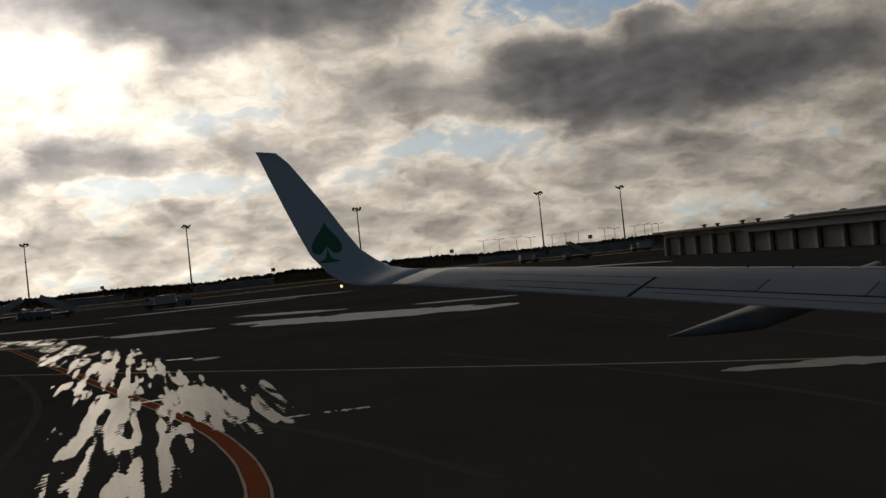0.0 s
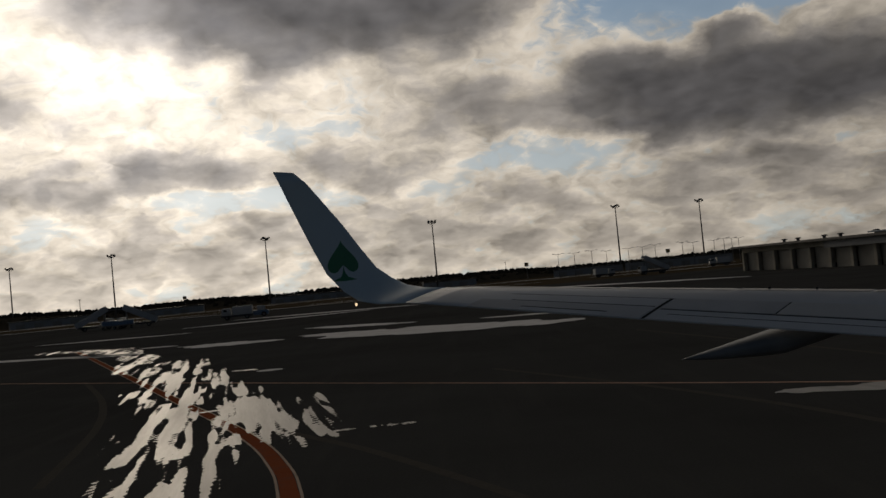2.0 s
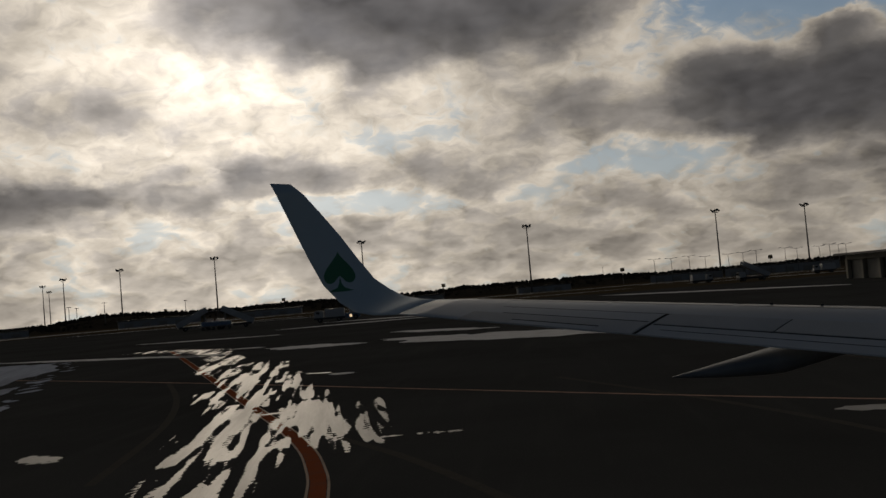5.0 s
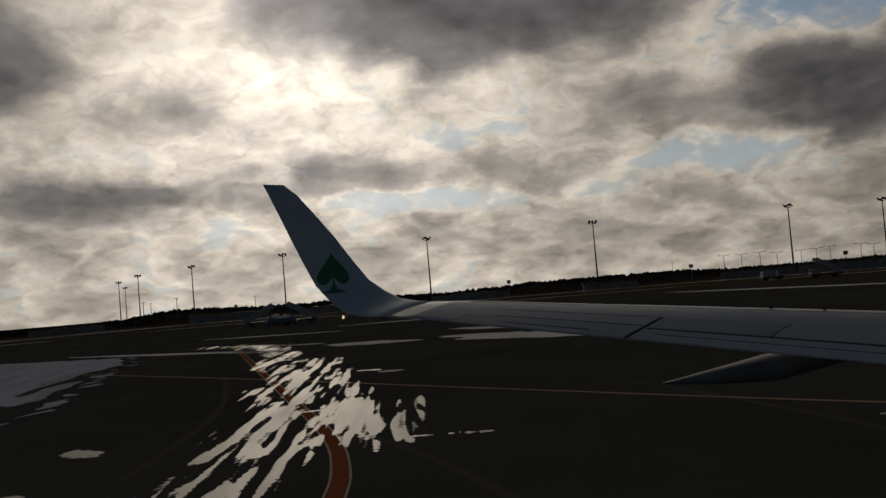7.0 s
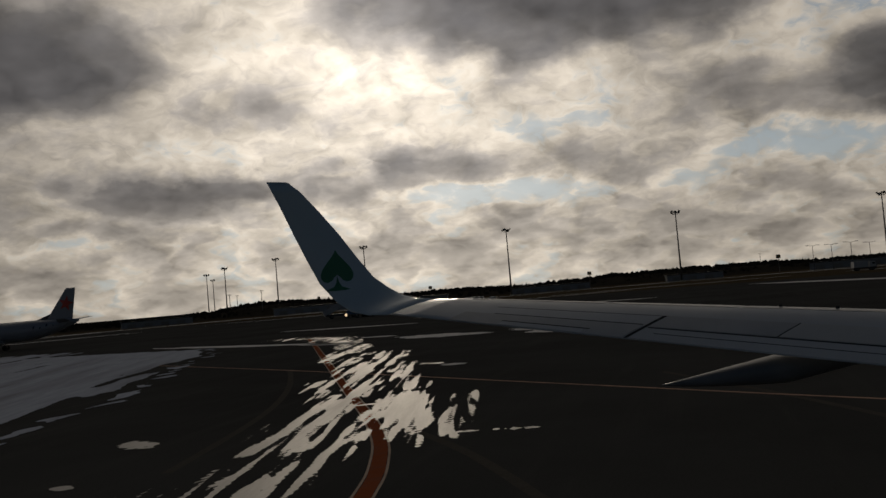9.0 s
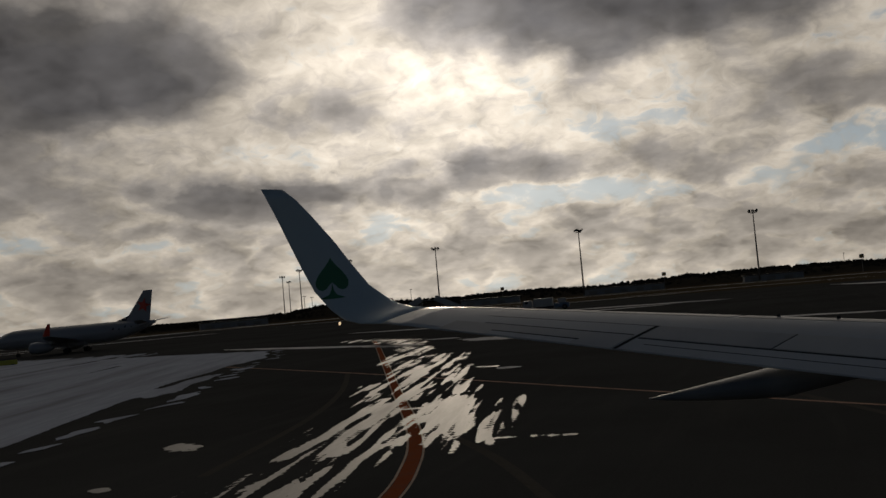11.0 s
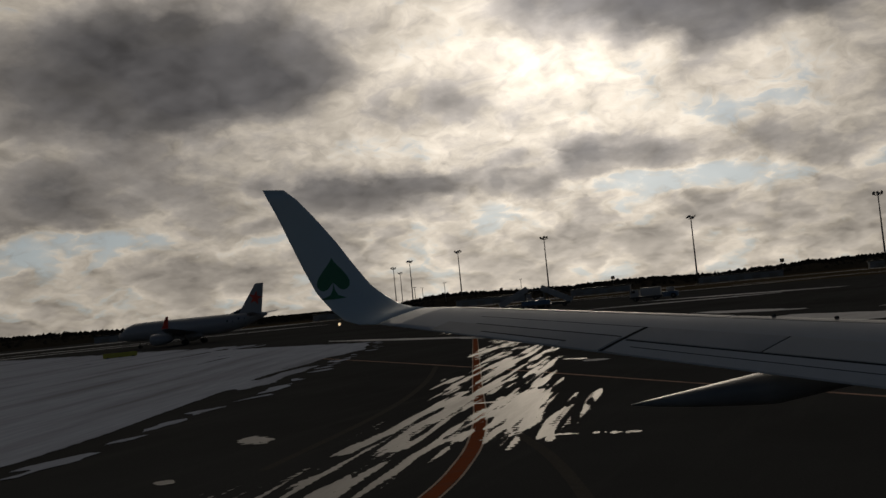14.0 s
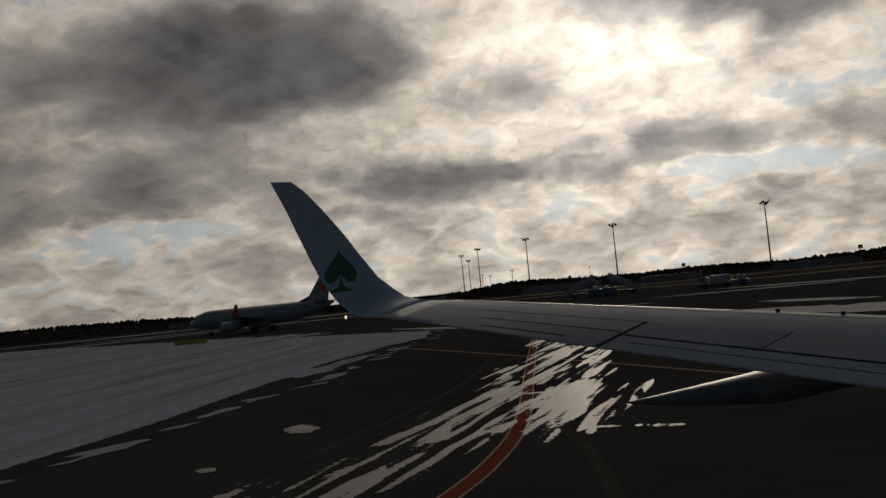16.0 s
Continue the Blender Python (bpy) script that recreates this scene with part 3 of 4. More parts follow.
for v0, v1 in ((13.6, 14.7), (12.6, 13.55), (11.5, 12.55), (8.5, 11.45)):
    part("slat", skin(v0, v1, 0.005, 0.13, 0.004, 10, 6, 0.004), BARE, wing, "bare metal leading edge slat", True)
part("aileron", skin(12.96, 14.45, 0.70, 0.995, 0.008), PANEL, wing, "grey-white aileron", True)
part("aileron_gap", skin(12.97, 14.2, 0.675, 0.70, 0.004, 10, 1, 0.002), SEAL, wing, "dark hinge gap", True)
part("aileron_tab", skin(13.3, 14.0, 0.90, 0.992, 0.012), PAINT, wing, "", True)
part("tab_gap", skin(13.28, 14.02, 0.875, 0.895, 0.010, 6, 1, 0.002), SEAL, wing, "thin dark gap", True)
part("flap_gap", skin(6.0, 12.9, 0.735, 0.762, 0.004, 16, 1, 0.002), SEAL, wing, "dark flap gap", True)
part("flap", skin(6.0, 12.9, 0.765, 0.995, 0.010, 16), PAINT, wing, "white trailing edge flap", True)
part("flap_rail", skin(6.0, 12.78, 0.865, 0.872, 0.013, 16, 1, 0.003), SEAL, wing, "", True)
part("flap_end_gap", skin(12.915, 12.945, 0.46, 0.995, 0.005, 1, 8, 0.002), SEAL, wing, "dark gap", True)
for k, (v0, v1) in enumerate(((11.97, 12.9), (11.06, 11.955), (10.15, 11.045), (9.2, 10.135))):
    part("spoiler", skin(v0, v1, 0.46, 0.73, 0.009), PANEL if k != 1 else PALE_PANEL, wing, "grey spoiler panel", True)
    part("spoiler_gap", skin(v0 - 0.014, v0 - 0.002, 0.46, 0.73, 0.006, 1, 4, 0.002), SEAL, wing, "", True)
part("spar_joint", skin(9.2, 14.3, 0.452, 0.457, 0.003, 16, 1, 0.002), SEAL, wing, "", True)
for v in (11.95, 12.33):
    st = wing_station(v)
    bm = bx((0.05, 0.012, 0.035), (0, 0, 0.018), 0.004)
    bmesh.ops.translate(bm, vec=on_section(st, 0.05, 1), verts=bm.verts[:])
    part("vortex_fin", bm, DARK, wing, "tiny dark fin")


def canoe(tail, ahead, length, deep, wide):
    """Flap track fairing: a pointed pod slung under the trailing edge, tail first."""
    ahead = Vector(ahead).normalized()
    across = Vector((-ahead.y, ahead.x, 0)).normalized()
    rings = []
    for i in range(19):
        f = i / 18
        r = max(0.03, min(1.0, f * 2.6) ** 0.8 * (1 - max(0.0, f - 0.7) ** 2 * 7))
        mid = Vector(tail) + ahead * length * f - Vector((0, 0, deep * 0.5 * r))
        ring = []
        for k in range(18):
            a = 2 * math.pi * k / 18
            c, s = (math.copysign(abs(q) ** 0.75, q) for q in (math.cos(a), math.sin(a)))
            ring.append(mid + across * wide * r * c + Vector((0, 0, deep * 0.5 * r * s)))
        rings.append(ring)
    return loft(bmesh.new(), rings)


part("flap_fairing", canoe((3.42, 12.38, -1.44), (1, -0.15, 0.17), 4.2, 0.38, 0.28), FAIRING, wing, "grey canoe-shaped flap track fairing", True)


def disc_on(bm, outline, u0, w0, rings=6):
    """Fills an outline, given in forward and up metres round (u0, w0), laid on the winglet's inner face."""
    def lay(a, b):
        hit = tree.ray_cast(Vector((u0 + a, 14.2, w0 + b)), Vector((0, 1, 0)))[0]
        return (hit or Vector((u0 + a, 15.7, w0 + b))) - Vector((0, 0.004, 0))
    mid = bm.verts.new(lay(0, 0))
    last = None
    for r in range(1, rings + 1):
        ring = [bm.verts.new(lay(a * r / rings, b * r / rings)) for a, b in outline]
        for k in range(len(ring)):
            j = (k + 1) % len(ring)
            if last:
                bm.faces.new((last[k], ring[k], ring[j], last[j]))
            else:
                bm.faces.new((mid, ring[k], ring[j]))
        last = ring
    return bm


def leaf_outline():
    """Upright spade blade: pointed above, two round lobes below."""
    half = [(0.0, 0.30), (0.035, 0.235), (0.09, 0.165), (0.16, 0.085), (0.22, 0.005), (0.255, -0.075), (0.25, -0.145), (0.21, -0.195),
            (0.15, -0.21), (0.09, -0.185), (0.045, -0.13), (0.0, -0.09)]
    return half + [(-w, h) for w, h in reversed(half[1:-1])]


bm = disc_on(bmesh.new(), leaf_outline(), -0.37, 0.49)
disc_on(bm, [(0.0, 0.16), (0.02, 0.05), (0.06, -0.02), (0.20, -0.075), (0.0, -0.085), (-0.20, -0.075), (-0.06, -0.02), (-0.02, 0.05)], -0.37, 0.23, 4)
part("emblem", bm, GREEN, winglet, "green leaf-shaped emblem")
bm = bmesh.new()
bmesh.ops.create_uvsphere(bm, u_segments=10, v_segments=8, radius=0.02, matrix=Matrix.LocRotScale((-0.30, 15.50, -0.24), None, (1, 0.8, 1.3)))
part("position_light", bm, LENS, winglet, "small glowing position light", True)


# ---- floodlight masts ----
def flood_mast(height):
    ob = thing("floodlight_mast", "tall tapered steel floodlight mast with a lamp crown", "light mast", group="apron floodlight masts")
    part("pole", cone(bmesh.new(), 0.42, 0.20, (0, 0, 0), (0, 0, height), 12), STEEL, ob, "", True)
    part("base_plate", cone(bmesh.new(), 0.8, 0.7, (0, 0, 0), (0, 0, 0.35), 12), CONCRETE, ob)
    bm = bmesh.new()
    bmesh.ops.create_cone(bm, cap_ends=True, segments=16, radius1=1.3, radius2=1.3, depth=0.14, matrix=Matrix.Translation((0, 0, height - 1.1)))
    part("platform", bm, STEEL, ob)
    bm = bmesh.new()
    for k in range(8):
        a = k * math.pi / 4
        b = a + math.pi / 4
        cone(bm, 0.05, 0.05, (1.25 * math.cos(a), 1.25 * math.sin(a), height - 0.2), (1.25 * math.cos(b), 1.25 * math.sin(b), height - 0.2), 5)
        cone(bm, 0.05, 0.05, (1.25 * math.cos(a), 1.25 * math.sin(a), height - 1.1), (1.25 * math.cos(a), 1.25 * math.sin(a), height - 0.2), 5)
    part("railing", bm, STEEL, ob)
    for k in range(6):
        a = k * math.pi / 3 + 0.3
        m = Matrix.Rotation(a, 4, "Z") @ Matrix.Translation((1.75, 0, height + 0.05 - 0.5 * (k % 2))) @ Matrix.Rotation(radians(28), 4, "Y")
        lamp = part("floodlight", box(bmesh.new(), (0.55, 0.95, 0.75), (0, 0, 0), 0.06, m), DARK, ob)
        part("lens", box(bmesh.new(), (0.02, 0.8, 0.6), (0.29, 0, 0), 0.0, m), LAMP_GLASS, lamp)
    part("mast_head", cone(bmesh.new(), 0.35, 0.12, (0, 0, height - 0.2), (0, 0, height + 0.5), 8), STEEL, ob)
    return ob


MASTS = [(-14.43, 463), (-9.49, 437), (1.72, 416), (11.85, 429), (20.60, 470), (25.91, 523), (28.92, 590), (29.96, 677), (29.6, 800)]
first = flood_mast(30.0)
for k, (az, dist) in enumerate(MASTS):
    at = bearing(az) * dist
    if k == 0:
        first.matrix_basis = pose(at.x, at.y, 0, 0, 0, 13)
    else:
        copy_thing(first, pose(at.x, at.y, 0, 0, 0, 40 * k))


def pylon(height):
    ob = thing("antenna_mast", "slim grey antenna mast with a short crossbar", "mast", group="far antenna masts")
    part("pole", cone(bmesh.new(), 0.25, 0.14, (0, 0, 0), (0, 0, height), 8), STEEL, ob)
    part("crossbar", bx((2.4, 0.2, 0.25), (0, 0, height - 0.4), 0.04), STEEL, ob)
    return ob


first = pylon(13.0)
for k, (az, el) in enumerate([(28.75, 0.9), (28.3, 0.8), (26.9, 1.0), (22.3, 0.75), (-2.9, 0.6)]):
    at = bearing(az) * ((13.0 - EYE) / math.tan(radians(el)))
    m = pose(at.x, at.y, 0, 0, 0, az + 10 * k)
    if k == 0:
        first.matrix_basis = m
    else:
        copy_thing(first, m)


def street_lamp():
    ob = thing("street_lamp", "grey street lamp with two short arms", "street lamp", group="car park lamps")
    part("pole", cone(bmesh.new(), 0.12, 0.07, (0, 0, 0), (0, 0, 9.0), 8), STEEL, ob)
    for side in (-1, 1):
        arm = part("arm", cone(bmesh.new(), 0.06, 0.05, (0, 0, 8.9), (side * 1.5, 0, 9.15), 6), STEEL, ob)
        part("lamp_head", bx((0.9, 0.35, 0.18), (side * 1.8, 0, 9.17), 0.05), LAMP_GLASS, arm)
    return ob


first = street_lamp()
random.seed(4)
for k, az in enumerate((-5.6, -6.6, -7.6, -8.6, -9.9, -10.7, -11.4, -13.0, -13.7, -14.9, -15.4, -15.9, -16.3)):
    dist = 330 + 60 * random.random()
    at = bearing(az) * dist
    m = pose(at.x, at.y, 0, 0, 0, az + random.uniform(-20, 20))
    if k == 0:
        first.matrix_basis = m
    else:
        copy_thing(first, m)


def sign_post():
    ob = thing("spot_sign", "square stand sign board on a thin post", "sign", group="stand signs")
    part("pole", cone(bmesh.new(), 0.10, 0.08, (0, 0, 0), (0, 0, 6.2), 8), STEEL, ob)
    board = part("board", bx((1.7, 0.22, 1.5), (0, 0, 6.7), 0.05), DARK, ob)
    part("face", bx((0.8, 0.02, 0.7), (0, -0.125, 6.7), 0.0), SIGN_FACE, board)
    return ob


first = sign_post()
for k, (az, el) in enumerate([(-12.25, 0.42), (-3.76, 0.42), (7.08, 0.40), (16.74, 0.36), (23.5, 0.30)]):
    at = bearing(az) * ((7.4 - EYE) / math.tan(radians(el)))
    m = pose(at.x, at.y, 0, 0, 0, az)
    if k == 0:
        first.matrix_basis = m
    else:
        copy_thing(first, m)


# ---- wooded rise on the horizon ----
def ridge(az):
    """Height of the tree line over the eye, in degrees."""
    base = along([(-60, 0.15), (-17, 0.05), (-10.8, -0.05), (-5.5, -0.02), (-3.6, 0.14), (3, 0.18), (5.7, 0.16), (9, 0.02), (11.2, -0.08), (14, 0.08), (17, 0.12), (19.5, 0.05),
                  (22, 0.08), (26, 0.34), (28.2, 0.22), (30, -0.05), (33, -0.16), (44, -0.02), (49, 0.16), (54, 0.30), (60, 0.2), (90, 0.2)], az)
    return base + 0.05 * fbm(az * 0.6, 0, 3.0)


bm = bmesh.new()
rows = []
for i in range(0, 601):
    az = -60 + i * 0.25
    d = 470
    top = max(0.8, EYE + d * math.tan(radians(ridge(az))) - 1.4)
    col = []
    for back, h in ((0, 0.0), (14, top * 0.45), (40, top * 0.85), (75, top), (160, top * 0.95), (320, 0)):
        p = bearing(az) * (d + back + 6 * fbm(az * 0.3, back * 0.05, 1.0))
        col.append(bm.verts.new((p.x, p.y, h - 0.02)))
    rows.append(col)
for a, b in zip(rows, rows[1:]):
    for k in range(len(a) - 1):
        bm.faces.new((a[k], a[k + 1], b[k + 1], b[k]))
tagged(link("wooded_hill", bm, TREE, smooth=True), "low dark wooded rise along the horizon", "hill", kind="structure")

random.seed(11)
verts, faces = [], []
for i in range(9000):
    az = random.uniform(-58, 88)
    back = random.choice((20, 35, 55, 70, 75, 80)) + random.uniform(-10, 10)
    d = 470 + back
    top = max(0.8, EYE + 470 * math.tan(radians(ridge(az))) - 1.4)
    ground_z = top * min(1.0, back / 70)
    h = random.uniform(1.2, 2.2) * (1.2 if random.random() < 0.06 else 1.0)
    r = random.uniform(0.8, 1.7)
    p = bearing(az) * d
    k0 = len(verts)
    tip_count = 6
    for z, s in ((0.15, 0.35), (0.45, 1.0), (0.75, 0.7)):
        for j in range(tip_count):
            a = 2 * math.pi * j / tip_count + random.random()
            q = r * s * random.uniform(0.7, 1.2)
            verts.append((p.x + q * math.cos(a), p.y + q * math.sin(a), ground_z + h * z * random.uniform(0.9, 1.1) - 0.3))
    verts.append((p.x, p.y, ground_z + h))
    for ring in range(2):
        for j in range(tip_count):
            a, b = k0 + ring * tip_count + j, k0 + ring * tip_count + (j + 1) % tip_count
            faces.append((a, b, b + tip_count, a + tip_count))
    for j in range(tip_count):
        faces.append((k0 + 2 * tip_count + j, k0 + 2 * tip_count + (j + 1) % tip_count, k0 + 3 * tip_count))
me = bpy.data.meshes.new("far_woods")
me.from_pydata(verts, [], faces)
me.materials.append(TREE)
tagged(new("far_woods", me), "dense dark bare winter trees along the rise", "trees", kind="stuff")

# snow lying on the verge between apron and woods
for az, d, length, width, seed in ((18, 385, 110, 8, 21), (8, 400, 90, 7, 22), (-2, 390, 90, 7, 23), (-10, 370, 80, 8, 24), (26, 400, 110, 8, 25), (36, 390, 130, 10, 26),
                                   (48, 370, 150, 14, 27), (22, 310, 90, 5, 28), (3, 300, 80, 4, 29), (43, 290, 100, 7, 30), (-14, 300, 70, 5, 31), (12, 280, 70, 4, 32), (52, 260, 80, 6, 33)):
    at = bearing(az) * d
    ob = drift("snow_patch", at.x, at.y, length, width, az, seed, 0.6)
    ob.location.z = 0.05


# ---- far sheds ----
def shed(az, d, w, h, turn):
    at = bearing(az) * d
    ob = thing("shed", "long low pale shed with a flat dark roof", "shed", (at.x, at.y, 0), az + turn)
    part("wall", bx((w, 9, h), (0, 0, h / 2)), SHED, ob)
    part("roof", bx((w + 1, 10, 0.35), (0, 0, h + 0.17), 0.05), ROOF, ob)
    for k in range(int(w / 7)):
        part("door", bx((3.6, 0.12, h * 0.62), (-w / 2 + 4 + 7 * k, -4.54, h * 0.31), 0.02), SHUTTER, ob)
    return ob


for az, d, w, h, turn in ((24.0, 430, 34, 2.9, 4), (17.5, 425, 26, 2.6, -5), (9.5, 440, 36, 2.7, 3), (1.0, 430, 24, 2.6, 6), (-7.5, 420, 30, 2.8, -4),
                          (-12.8, 410, 44, 3.2, 0), (33.0, 440, 30, 2.6, 5), (46.5, 420, 14, 2.6, 0)):
    shed(az, d, w, h, turn)


# ---- garage hangar ----
def hangar():
    a, b = Vector((53.3, 190.0, 0)), Vector((63.9, 123.7, 0))
    turn = math.degrees(math.atan2((b - a).y, (b - a).x))
    ob = thing("hangar", "long pale concrete garage hangar with a row of shutters", "hangar", a, turn)
    bay, height, deep, count = 6.4, 4.6, 22.0, 11
    total = bay * count
    part("wall", bx((total, 0.4, height), (total / 2, deep, height / 2)), CONCRETE, ob)
    for x in (0.2, total - 0.2):
        part("wall", bx((0.4, deep - 1.0, height), (x, deep / 2, height / 2)), CONCRETE, ob)
    part("lintel", bx((total, 0.5, 0.9), (total / 2, 0.5, height - 0.45), 0.03), CONCRETE, ob)
    for k in range(count + 1):
        part("pillar", bx((0.8, 0.7, height - 0.9), (min(max(k * bay, 0.4), total - 0.4), 0.4, (height - 0.9) / 2), 0.05), CONCRETE, ob)
    for k in range(count):
        door = part("shutter", bx((bay - 0.9, 0.12, height - 1.0), (k * bay + bay / 2, 1.0, (height - 1.0) / 2)), SHUTTER, ob)
        for j in range(9):
            part("slat", bx((bay - 1.4, 0.05, 0.10), (k * bay + bay / 2, 0.92, 0.3 + j * 0.36)), SHUTTER, door)
    part("roof", bx((total + 2.5, deep + 2.5, 0.45), (total / 2, deep / 2 - 0.4, height + 0.24), 0.05), ROOF, ob, "dark overhanging roof edge")
    part("annex_wall", bx((bay * 6, 0.5, 1.1), (bay * 5 + bay * 3, -0.6, height - 0.65), 0.04), SHED, ob, "pale panelled band")
    part("annex_roof", bx((bay * 4.2, 6.0, 0.25), (bay * 7 + bay * 2, 2.5, height + 0.72), 0.05), BLUE_ROOF, ob, "pale blue sheet roof")
    part("annex_box", bx((bay * 4.0, 5.0, 0.24), (bay * 7 + bay * 2, 2.8, height + 0.55), 0.03), SHED, ob)
    for x in (1.6, 2.4, 3.8, 4.6, 6.2, 8.3):
        vent = part("roof_vent", cone(bmesh.new(), 0.3, 0.3, (x * bay, 4, height + 0.4), (x * bay, 4, height + 0.85), 10), STEEL, ob)
        part("vent_cap", cone(bmesh.new(), 0.7, 0.35, (x * bay, 4, height + 0.85), (x * bay, 4, height + 1.1), 10), ROOF, vent)
    return ob


hangar()


# ---- taxiing jet ----
def blade(root_le, root_te, tip_le, tip_te, t0, t1, up):
    """Tapered flying surface between two edges."""
    bm = bmesh.new()
    rings = []
    for f, t in ((0, t0), (0.5, (t0 + t1) / 2), (1, t1)):
        le, te = Vector(root_le).lerp(Vector(tip_le), f), Vector(root_te).lerp(Vector(tip_te), f)
        ring = [le.lerp(te, c) + Vector(up) * t * thick(c) * 8 for c in (0, 0.05, 0.2, 0.45, 0.75, 1.0)]
        ring += [le.lerp(te, c) - Vector(up) * t * thick(c) * 8 for c in (0.98, 0.75, 0.45, 0.2, 0.05)]
        rings.append(ring)
    return loft(bm, rings)


def star(bm, size, m):
    pts = [bm.verts.new(m @ Vector((size * (1 if k % 2 == 0 else 0.42) * math.sin(k * math.pi / 5), 0, size * (1 if k % 2 == 0 else 0.42) * math.cos(k * math.pi / 5)))) for k in range(10)]
    mid = bm.verts.new(m @ Vector((0, 0, 0)))
    for k in range(10):
        bm.faces.new((mid, pts[k], pts[(k + 1) % 10]))
    return bm


def jet():
    """Narrow-body twin: nose to -x, its port side to -y."""
    ob = thing("passenger_jet", "grey-white passenger jet with a red star on its fin", "airplane")
    rings = []
    for x, r, z in ((-18.8, 0.05, 2.9), (-18.4, 0.55, 2.95), (-17.4, 1.15, 3.1), (-16.0, 1.65, 3.4), (-14.0, 1.95, 3.6), (-11.5, 2.0, 3.65), (-4, 2.0, 3.65), (4, 2.0, 3.65),
                    (8.5, 1.95, 3.72), (12, 1.6, 4.0), (15.0, 1.08, 4.45), (17.4, 0.60, 4.85), (18.6, 0.28, 5.05), (18.8, 0.1, 5.08)):
        rings.append([(x, r * math.cos(2 * math.pi * k / 24), z + r * 1.04 * math.sin(2 * math.pi * k / 24)) for k in range(24)])
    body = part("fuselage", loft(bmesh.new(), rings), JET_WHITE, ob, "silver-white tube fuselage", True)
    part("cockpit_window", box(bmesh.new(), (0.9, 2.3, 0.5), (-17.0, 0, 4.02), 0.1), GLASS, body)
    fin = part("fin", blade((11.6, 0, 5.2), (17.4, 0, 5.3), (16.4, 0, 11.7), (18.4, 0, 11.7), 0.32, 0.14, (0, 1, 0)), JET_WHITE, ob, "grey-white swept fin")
    bm = bmesh.new()
    for y in (-0.30, 0.30):
        star(bm, 1.6, Matrix.Translation((16.35, y, 8.6)) @ Matrix.Rotation(radians(14), 4, "Y"))
    part("star_emblem", bm, JET_RED, fin, "red star emblem")
    bm = bmesh.new()
    for k in range(5):
        r = along([(8.5, 1.95), (12, 1.6), (15.0, 1.08), (18, 0.45)], 9.9 + k * 1.4)
        z = along([(8.5, 3.72), (12, 4.0), (15.0, 4.45), (18, 4.95)], 9.9 + k * 1.4)
        bmesh.ops.create_uvsphere(bm, u_segments=14, v_segments=8, radius=1.0, matrix=Matrix.LocRotScale((9.9 + k * 1.3, 0, z + 0.35 - 0.25 * (k % 2)), Euler((0, 0.5, 0)), (0.70, r + 0.10, 0.85 - 0.08 * k)))
    part("swirl_paint", bm, JET_DARK, body, "dark swirling paintwork", True)
    part("fin_fillet", blade((8.8, 0, 5.4), (12.6, 0, 5.3), (12.4, 0, 6.6), (13.4, 0, 6.9), 0.2, 0.1, (0, 1, 0)), JET_DARK, fin)
    for s in (-1, 1):
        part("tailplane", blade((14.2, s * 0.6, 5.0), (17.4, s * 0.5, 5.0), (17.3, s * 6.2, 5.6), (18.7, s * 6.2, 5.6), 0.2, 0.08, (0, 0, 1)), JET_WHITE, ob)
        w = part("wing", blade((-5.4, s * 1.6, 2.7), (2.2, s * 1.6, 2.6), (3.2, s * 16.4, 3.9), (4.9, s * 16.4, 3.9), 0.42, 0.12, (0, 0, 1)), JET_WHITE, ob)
        part("sharklet", blade((3.3, s * 16.3, 3.9), (4.9, s * 16.3, 3.9), (5.0, s * 17.0, 6.3), (5.6, s * 17.0, 6.3), 0.12, 0.06, (0, 1, 0)), JET_RED, w, "red upturned wing tip")
        eng = []
        for x, r in ((-6.2, 1.05), (-6.0, 1.22), (-4.8, 1.28), (-3.0, 1.12), (-1.9, 0.8), (-1.2, 0.45)):
            eng.append([(x, s * 5.75 + r * math.cos(2 * math.pi * k / 18), 1.65 + r * math.sin(2 * math.pi * k / 18)) for k in range(18)])
        e = part("engine", loft(bmesh.new(), eng), JET_WHITE, ob, "grey engine pod", True)
        part("fan", cone(bmesh.new(), 1.0, 0.9, (-6.26, s * 5.75, 1.65), (-6.18, s * 5.75, 1.65), 18), DARK, e)
        part("engine_pylon", bx((3.4, 0.4, 1.0), (-2.9, s * 5.75, 2.8), 0.1), JET_WHITE, e)
        gear = part("main_gear", cone(bmesh.new(), 0.16, 0.14, (0.6, s * 3.8, 0.6), (0.6, s * 3.6, 2.8), 8), STEEL, ob)
        for y in (-0.42, 0.42):
            part("wheel", cone(bmesh.new(), 0.58, 0.58, (0.6, s * 3.8 + y - 0.2, 0.58), (0.6, s * 3.8 + y + 0.2, 0.58), 16), TYRE, gear)
    gear = part("nose_gear", cone(bmesh.new(), 0.12, 0.1, (-13.3, 0, 0.4), (-13.3, 0, 2.2), 8), STEEL, ob)
    for y in (-0.25, 0.25):
        part("wheel", cone(bmesh.new(), 0.38, 0.38, (-13.3, y - 0.1, 0.38), (-13.3, y + 0.1, 0.38), 14), TYRE, gear)
    part("belly_fairing", bx((9.0, 3.4, 1.0), (-1.0, 0, 1.95), 0.35), JET_WHITE, ob)
    part("aerial", bx((0.5, 0.06, 0.4), (-6, 0, 5.9), 0.02), JET_WHITE, ob)
    return ob


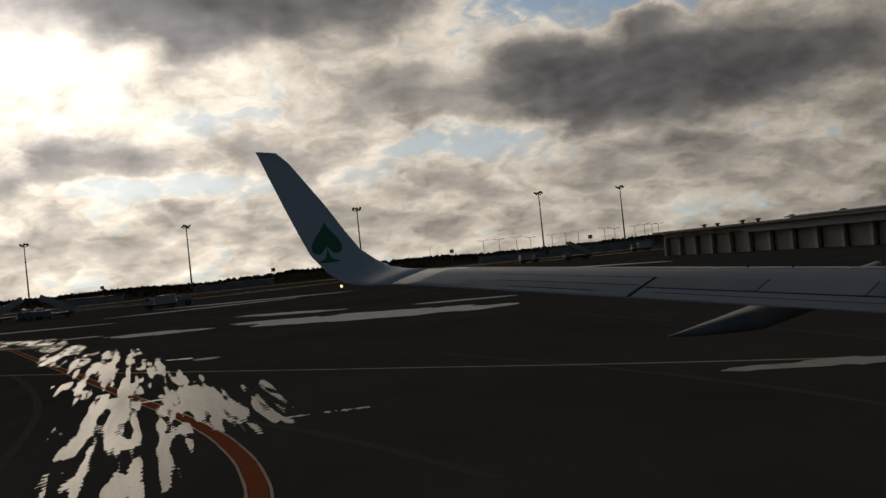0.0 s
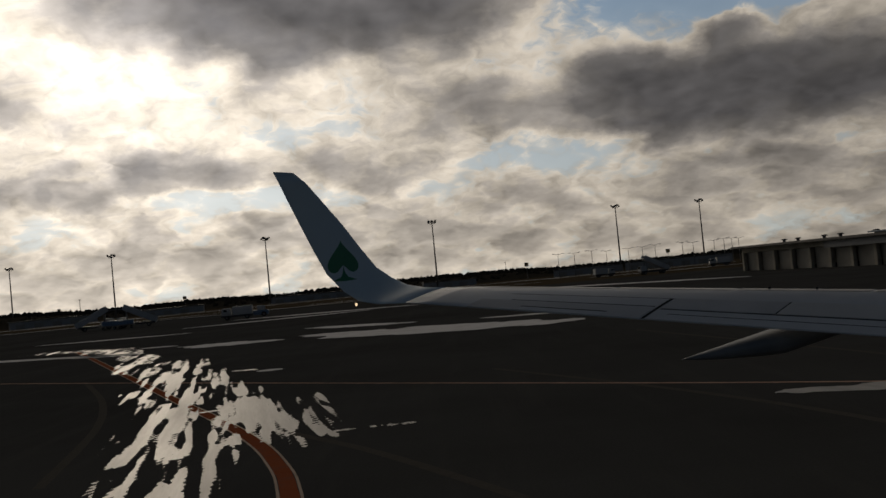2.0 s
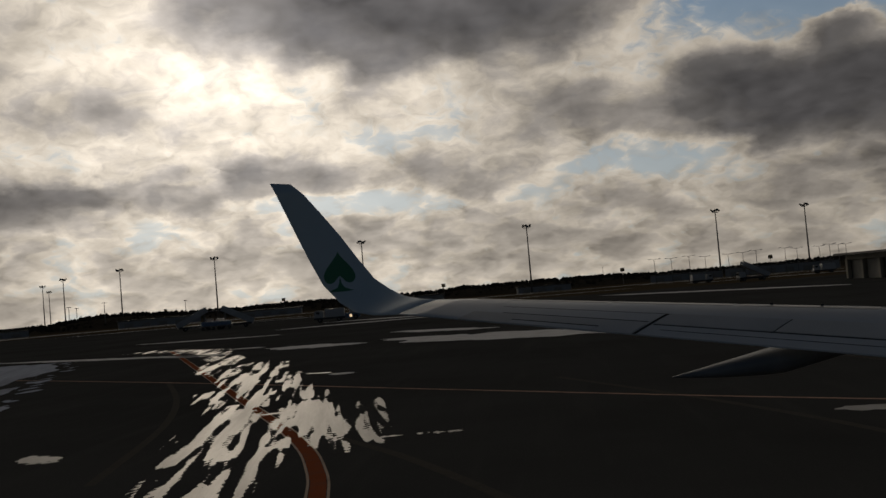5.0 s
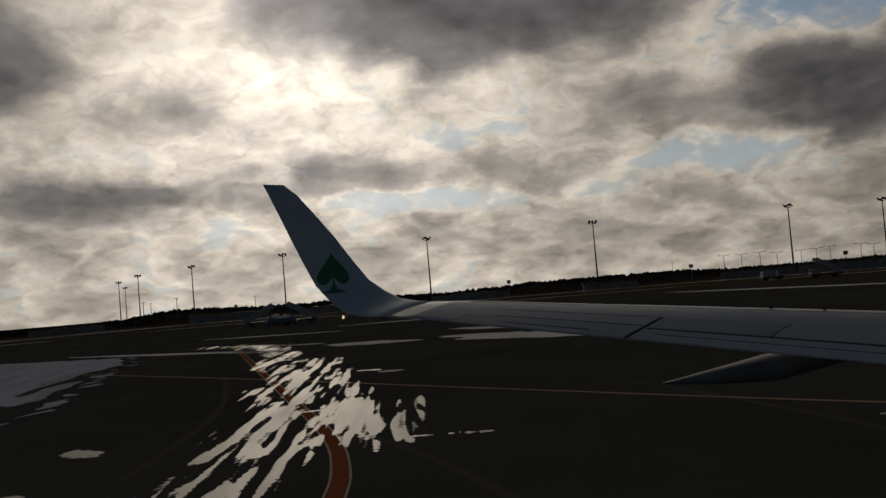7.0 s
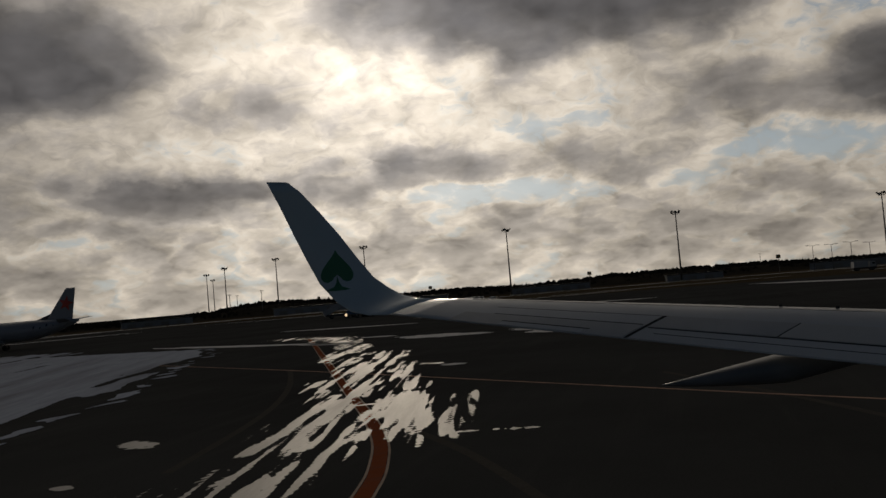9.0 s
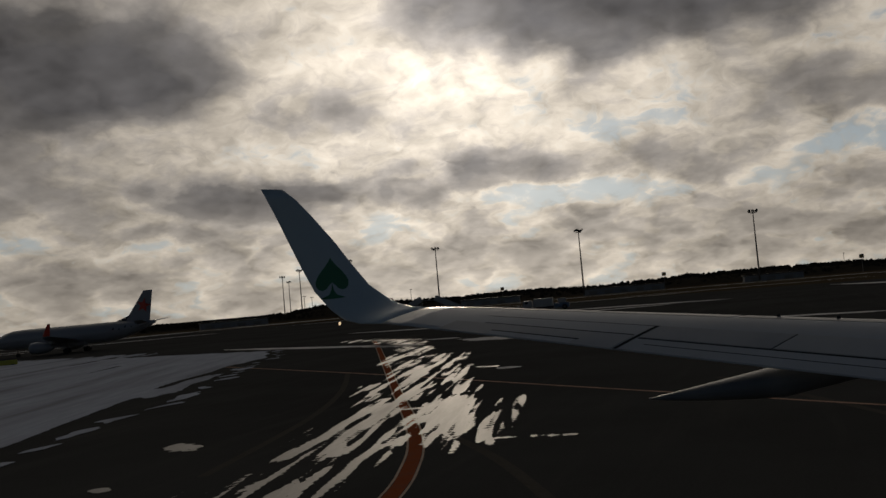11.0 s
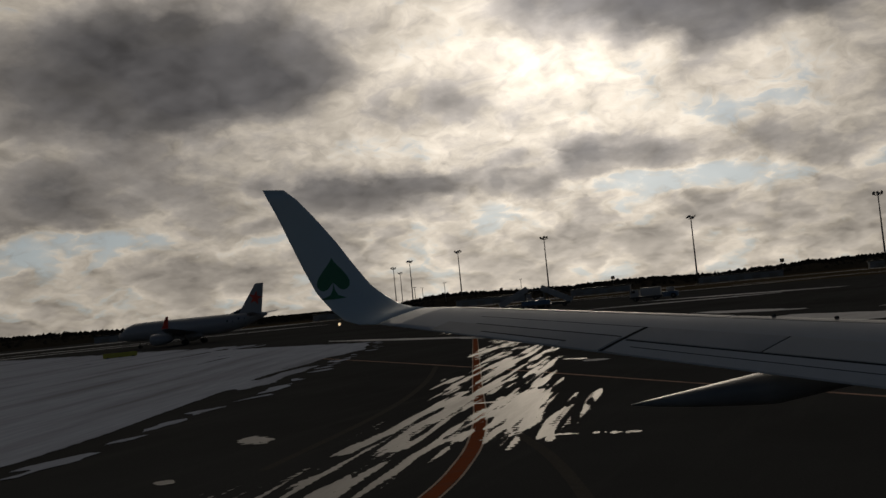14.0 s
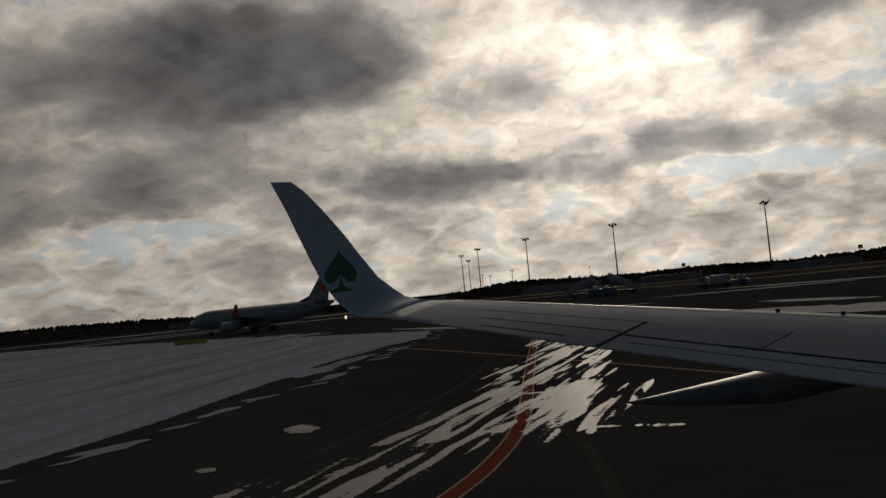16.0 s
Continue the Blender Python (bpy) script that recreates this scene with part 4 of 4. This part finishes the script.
plane = jet()
JET_AZ, JET_DIST = 42.2, 215.0
spot = bearing(JET_AZ) * JET_DIST + Vector((1.3, 0.6, 0))
plane.matrix_basis = pose(spot.x, spot.y, 0, 0, 0, JET_AZ - 32)


# ---- ground vehicles ----
def wheels(ob, xs, half, r=0.45):
    for x in xs:
        for y in (-half, half):
            w = part("wheel", cone(bmesh.new(), r, r, (x, y - 0.14, r), (x, y + 0.14, r), 14), TYRE, ob)
            part("rim", cone(bmesh.new(), r * 0.5, r * 0.5, (x, y - 0.15, r), (x, y + 0.15, r), 10), STEEL, w)


def stair_truck(label="white passenger stair truck with a covered sloping stair"):
    ob = thing("stair_truck", label, "stair truck", group="parked stair trucks")
    part("chassis", bx((8.2, 2.2, 0.5), (0, 0, 0.85), 0.06), DARK, ob)
    cab = part("cab", bx((1.9, 2.1, 1.5), (3.2, 0, 1.75), 0.18), TRUCK, ob)
    part("windscreen", bx((0.06, 1.8, 0.7), (4.16, 0, 2.05), 0.01), GLASS, cab)
    m = Matrix.Translation((-0.6, 0, 2.6)) @ Matrix.Rotation(radians(-27), 4, "Y")
    stair = part("stair_flight", box(bmesh.new(), (8.0, 1.8, 0.3), (0, 0, 0), 0.04, m), TRUCK, ob)
    for j in range(14):
        part("step", box(bmesh.new(), (0.34, 1.5, 0.05), (-3.6 + j * 0.55, 0, 0.20), 0.0, m @ Matrix.Rotation(0, 4, "Y")), STEEL, stair)
    for y in (-0.92, 0.92):
        part("side_panel", box(bmesh.new(), (8.0, 0.06, 1.1), (0, y, 0.6), 0.02, m), TRUCK, ob)
    part("top_landing", bx((1.6, 1.9, 0.2), (3.7, 0, 4.35), 0.03), STEEL, ob)
    part("strut", cone(bmesh.new(), 0.12, 0.12, (2.0, 0.6, 1.0), (2.2, 0.6, 3.7), 8), STEEL, ob)
    part("strut", cone(bmesh.new(), 0.12, 0.12, (2.0, -0.6, 1.0), (2.2, -0.6, 3.7), 8), STEEL, ob)
    wheels(ob, (-2.6, 2.9), 1.0)
    return ob


def service_truck():
    ob = thing("service_truck", "white airport service truck with a box body", "truck", group="parked service trucks")
    part("chassis", bx((6.6, 2.1, 0.4), (0, 0, 0.75), 0.05), DARK, ob)
    part("cargo_box", bx((4.0, 2.2, 1.7), (-1.1, 0, 1.85), 0.06), TRUCK, ob)
    cab = part("cab", bx((1.9, 2.1, 1.6), (2.2, 0, 1.65), 0.22), TRUCK, ob)
    part("windscreen", bx((0.06, 1.8, 0.65), (3.14, 0, 1.95), 0.01), GLASS, cab)
    part("side_window", bx((0.8, 2.12, 0.5), (2.4, 0, 1.98), 0.01), GLASS, cab)
    part("headlight", bx((0.05, 0.3, 0.2), (3.17, 0.7, 1.05), 0.01), LAMP_GLASS, cab)
    part("headlight", bx((0.05, 0.3, 0.2), (3.17, -0.7, 1.05), 0.01), LAMP_GLASS, cab)
    wheels(ob, (-2.0, 2.1), 0.95)
    return ob


def tractor():
    ob = thing("tow_tractor", "low blue-grey aircraft tow tractor", "tractor")
    part("body", bx((5.4, 2.4, 1.0), (0, 0, 0.95), 0.12), TRUCK_BLUE, ob)
    cab = part("cab", bx((1.6, 1.8, 1.0), (1.2, 0, 1.9), 0.12), TRUCK, ob)
    part("window", bx((1.64, 1.5, 0.5), (1.2, 0, 2.0), 0.02), GLASS, cab)
    wheels(ob, (-1.7, 1.7), 1.1, 0.55)
    return ob


def dolly():
    ob = thing("cargo_trailer", "low flat grey cargo trailer", "trailer", group="parked trailers")
    part("deck", bx((5.2, 2.2, 0.25), (0, 0, 0.8), 0.03), STEEL, ob)
    part("load", bx((4.4, 2.0, 1.0), (0.1, 0, 1.43), 0.05), TRUCK_BLUE, ob)
    part("drawbar", cone(bmesh.new(), 0.06, 0.06, (2.6, 0, 0.7), (4.2, 0, 0.4), 6), DARK, ob)
    wheels(ob, (-1.8, 1.8), 0.9, 0.32)
    return ob


first = stair_truck()
first.matrix_basis = pose(*(bearing(22.4) * 236), 0, 0, 22.4 + 8)
copy_thing(first, pose(*(bearing(20.2) * 228), 0, 0, 20.2 + 172))
copy_thing(first, pose(*(bearing(-10.9) * 262), 0, 0, -10.9 + 205))
first = dolly()
first.matrix_basis = pose(*(bearing(21.6) * 226), 0, 0, 24)
copy_thing(first, pose(*(bearing(21.0) * 224), 0, 0, 18))
first = service_truck()
first.matrix_basis = pose(*(bearing(14.7) * 200), 0, 0, 14.7 + 172)
copy_thing(first, pose(*(bearing(-8.1) * 290), 0, 0, -8 + 20))
copy_thing(first, pose(*(bearing(-14.9) * 300), 0, 0, -8 + 190))
t = tractor()
t.matrix_basis = pose(*(bearing(13.6) * 204), 0, 0, 10)


def barrier():
    ob = thing("apron_barrier", "low yellow-green barrier block on the snow", "barrier")
    part("block", bx((5.4, 0.5, 0.75), (0, 0, 0.40), 0.08), BARRIER, ob)
    for x in (-2.0, 0, 2.0):
        part("foot", bx((0.4, 0.7, 0.12), (x, 0, 0.07), 0.02), DARK, ob)
    return ob


at = barrier()
at.matrix_basis = pose(-119, 116, 0.03, 0, 0, 46)
